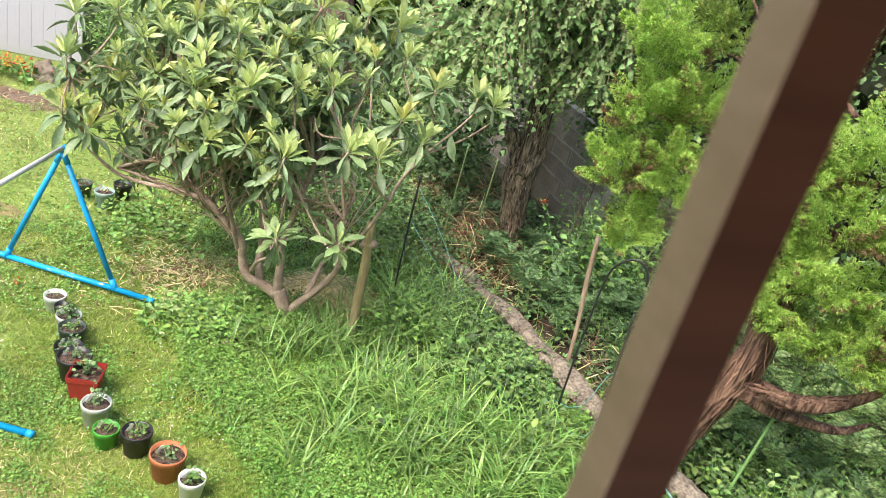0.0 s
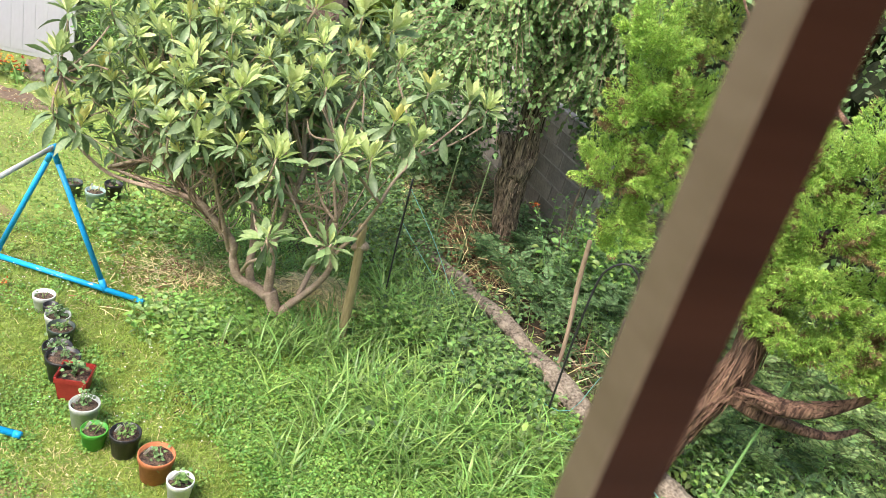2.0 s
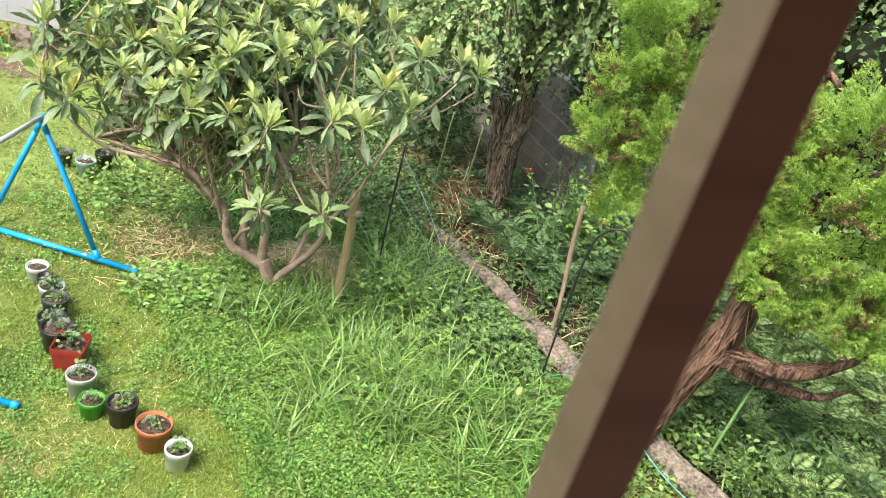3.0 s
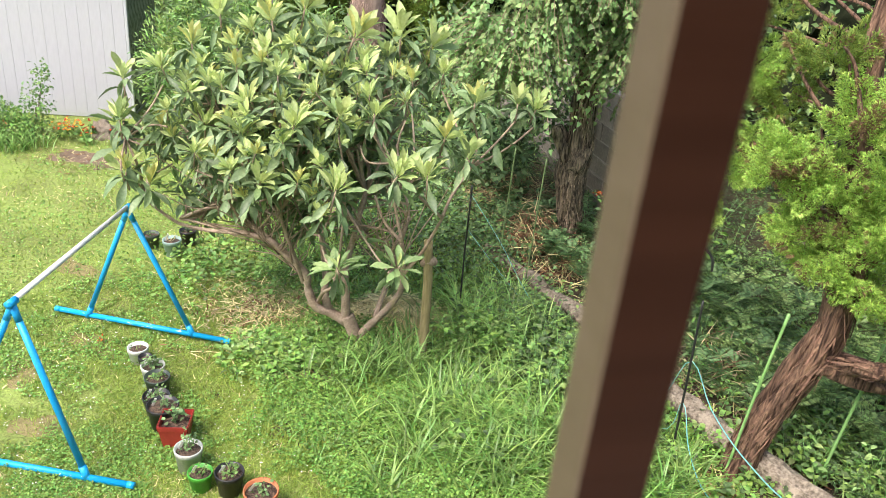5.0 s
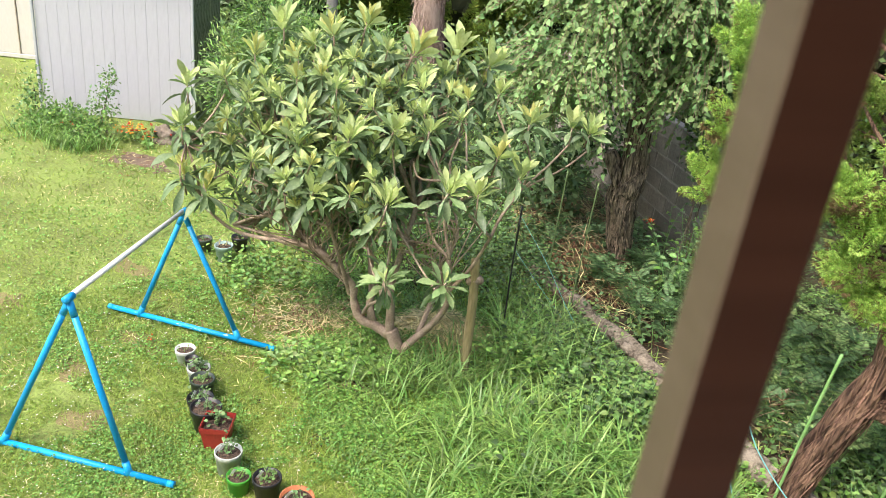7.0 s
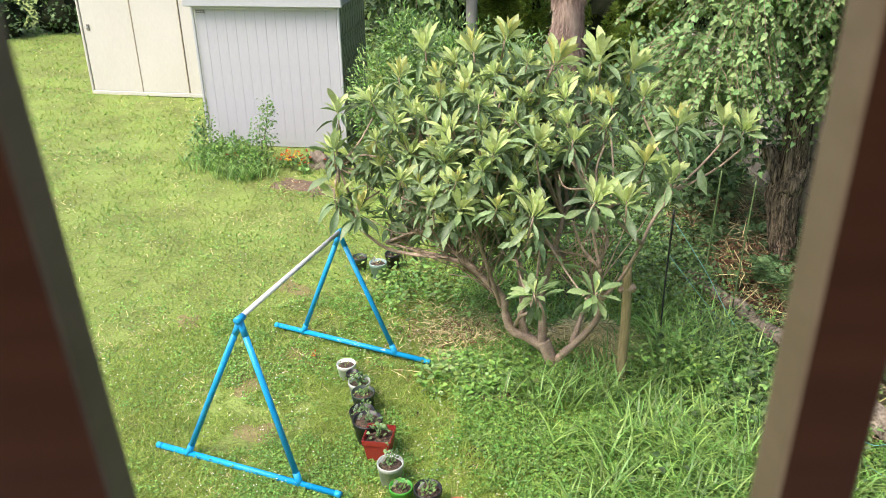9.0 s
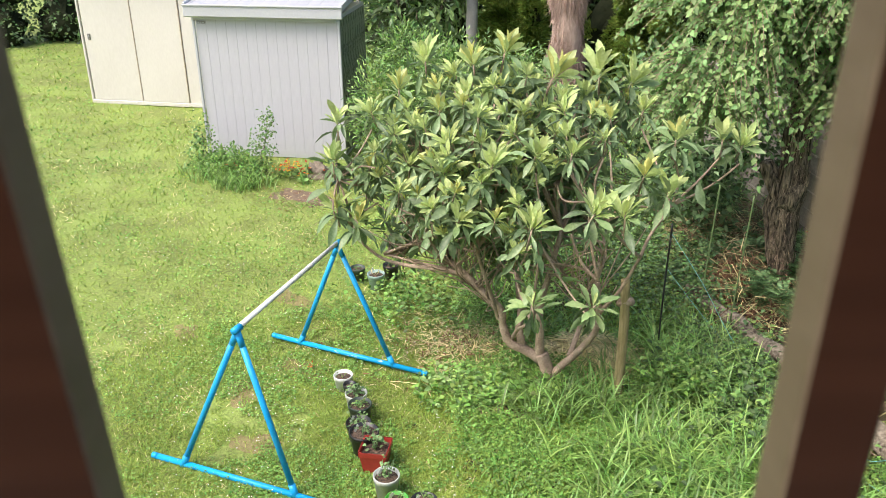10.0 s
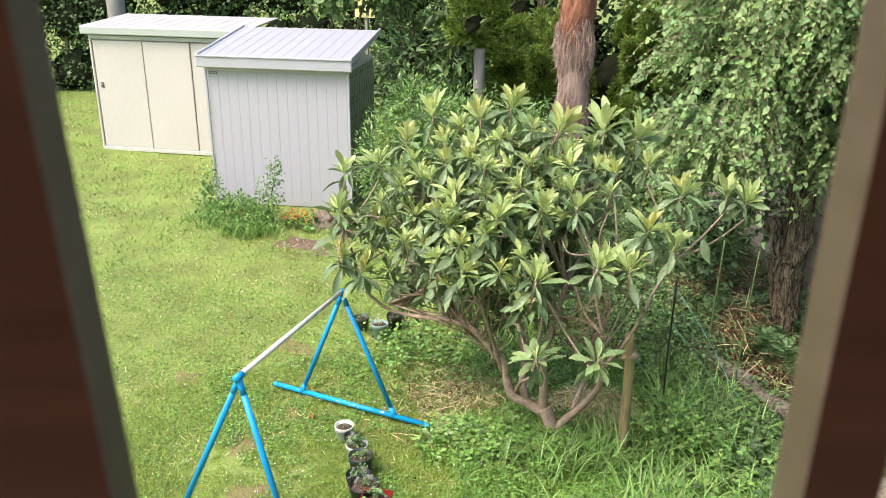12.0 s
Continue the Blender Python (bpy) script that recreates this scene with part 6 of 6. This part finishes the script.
herbs("leafy_weed", around(90, 0.05, 5.95, 0.26, 0.32), 0.4, 0.062, 13, ["dark_leaf", "weed"], "dark leafy weeds growing beside the log", 0.2)
herbs("leafy_weed", around(110, 0.25, 5.5, 0.34, 0.42), 0.3, 0.056, 12, ["dark_leaf", "weed", "dark_leaf"], "dark green weeds between the stake and the log", 0.2)
herbs("leafy_weed", around(60, 0.1, 4.7, 0.4, 0.25), 0.32, 0.052, 11, ["clover", "weed"], "light green leafy weeds among the long grass", 0.1)
herbs("leafy_weed", around(36, -0.42, 5.35, 0.14, 0.16), 0.36, 0.062, 14, ["clover", "weed"], "upright narrow-leaved weeds beside the stake")
herbs("leafy_weed", around(150, 0.9, 6.7, 0.6, 0.6), 0.36, 0.07, 10, ["dark_leaf", "fern_dark", "weed"], "dark leafy weeds behind the log", 0.15)
herbs("leafy_weed", around(90, 1.1, 7.3, 0.22, 0.25), 0.85, 0.08, 12, ["weed", "fern_dark", "clover"], "leafy green weeds before the block wall", 0.2)
herbs("leafy_weed", around(260, 2.35, 4.7, 0.55, 0.6), 0.36, 0.062, 12, ["clover", "weed", "fern", "dark_leaf"], "mixed leafy weeds below the juniper", 0.1)
herbs("leafy_weed", around(70, -1.75, 4.8, 0.22, 0.14), 0.15, 0.058, 8, ["fern", "clover", "clover"], "light green broad-leaved seedlings by the loquat")

FROND_V, FROND_F = [], []
for k in range(13):
    y0 = 0.12 + 0.85 * k / 13
    wdt = 0.30 * math.sin(math.pi * (0.18 + 0.8 * k / 13)) + 0.02
    for s in (-1, 1):
        b = len(FROND_V)
        z0 = -0.35 * y0 * y0
        FROND_V += [(0, y0, z0), (s * wdt * 0.5, y0 + 0.06, z0 + 0.02), (s * wdt, y0 + 0.07, z0 - 0.04), (s * wdt * 0.5, y0 - 0.005, z0)]
        FROND_F += [(b, b + 1, b + 2), (b, b + 2, b + 3)]
FROND = (np.array(FROND_V), np.array(FROND_F))


def ferns(count, x0, x1, y0, y1, label, size=0.34, test=None, mat="fern", low=0.16):
    x, y = rng.uniform(x0, x1, count), rng.uniform(y0, y1, count)
    if test is not None:
        keep = test(x, y)
        x, y = x[keep], y[keep]
    at, ways = [], []
    for sx, sy in zip(x, y):
        k = rng.integers(4, 8)
        a0 = rng.uniform(0, 6.3)
        for i in range(k):
            a = a0 + i * 6.28 / k
            at.append((sx, sy, low + rng.uniform(0, 0.22)))
            ways.append((math.cos(a), math.sin(a), rng.uniform(0.35, 0.9)))
    v, f = spread(*FROND, turns_for(ways, size * rng.uniform(0.6, 1.2, len(at)), wobble=0.15), np.array(at))
    return stuff("fern", v, f, [M[mat]], None, label, "fern")


ferns(150, 1.5, 4.0, 3.4, 6.8, "green ferns spreading below the juniper", 0.17, lambda x, y: LOG_SIDE(x, y) > 0.5, low=0.2)
ferns(70, 1.5, 4.0, 3.4, 6.8, "ferns under the juniper with shade put into their green", 0.18, lambda x, y: LOG_SIDE(x, y) > 0.4, "fern_dark", 0.14)
ferns(330, -0.6, 2.2, 5.0, 9.0, "ferns behind the log with shade put into their green", 0.17, lambda x, y: (LOG_SIDE(x, y) > 0.2) & (LOG_SIDE(x, y) < 2.2), "fern_dark", 0.14)

# dry straw and leaf litter
def litter(name, count, place, spread_xy, h, size, mats, label, steep=0.18, wide=0.008):
    x, y = rng.normal(place[0], spread_xy[0], count), rng.normal(place[1], spread_xy[1], count)
    d = np.hypot((x - place[0]) / spread_xy[0], (y - place[1]) / spread_xy[1])
    z = rise(x, y) + 0.015 + h * np.exp(-d * d / 1.5) * rng.uniform(0.3, 1, count)
    ways = np.stack([rng.normal(0, 1, count), rng.normal(0, 1, count), rng.normal(0, steep, count)], 1)
    v, f = spread(*BLADE, turns_for(ways, size * rng.uniform(0.5, 1.3, count), wide), np.stack([x, y, z], 1))
    return stuff(name, v, f, [M[m] for m in mats], np.repeat(rng.integers(0, len(mats), count), len(BLADE[1])), label, "litter")


litter("straw_litter", 5600, (-1.08, 5.6), (0.32, 0.2), 0.2, 0.22, ["straw"], "heap of dry cut straw behind the loquat", 0.07, 0.011)
litter("leaf_litter", 900, (-0.12, 7.35), (0.24, 0.2), 0.5, 0.26, ["dead_frond", "dead_frond", "straw"], "reddish dead fronds beside the rough trunk", 0.6)
litter("dead_twigs", 700, (0.1, 7.1), (0.5, 0.6), 0.35, 0.3, ["dead_frond", "straw"], "dry brown twigs tangled in the undergrowth")
litter("dead_twigs", 500, (1.5, 5.6), (0.5, 0.5), 0.35, 0.26, ["dead_frond", "straw", "stick"], "dry twigs lying among the ferns")
litter("straw_litter", 2700, (-1.95, 5.5), (0.42, 0.36), 0.07, 0.15, ["straw", "straw", "straw", "dead_frond"], "scattered dry straw under the branches")
litter("leaf_litter", 1500, (-0.45, 8.3), (0.35, 0.5), 0.5, 0.26, ["dead_frond", "straw"], "brown dead fronds piled by the wall")
litter("leaf_litter", 700, (1.15, 4.35), (0.18, 0.16), 0.03, 0.12, ["straw", "dead_frond"], "dry brown litter beside the log")
litter("leaf_litter", 220, (-5.35, 7.95), (0.34, 0.22), 0.012, 0.07, ["dead_frond", "straw"], "dry bits on the bare soil by the bed")
litter("leaf_litter", 260, (0.25, 7.05), (0.16, 0.12), 0.12, 0.16, ["dead_frond", "straw"], "dead leaves at the trunk's foot")

# ---------------------------------------------------------------- the wall's blocks
blk = box(bmesh.new(), (0.385, 0.12, 0.185), (0, 0, 0), None, 0.008)
blk_me = bpy.data.meshes.new("block")
blk.to_mesh(blk_me)
blk.free()
blk_me.materials.append(M["block"])
for row in range(7):
    for k in range(int(wall_len / 0.4)):
        o = link_part("block", blk_me, side_wall)
        o.location = (0.2 + 0.4 * k + (0.2 if row % 2 else 0.0), rng.normal(0, 0.003), 0.1 + 0.197 * row)
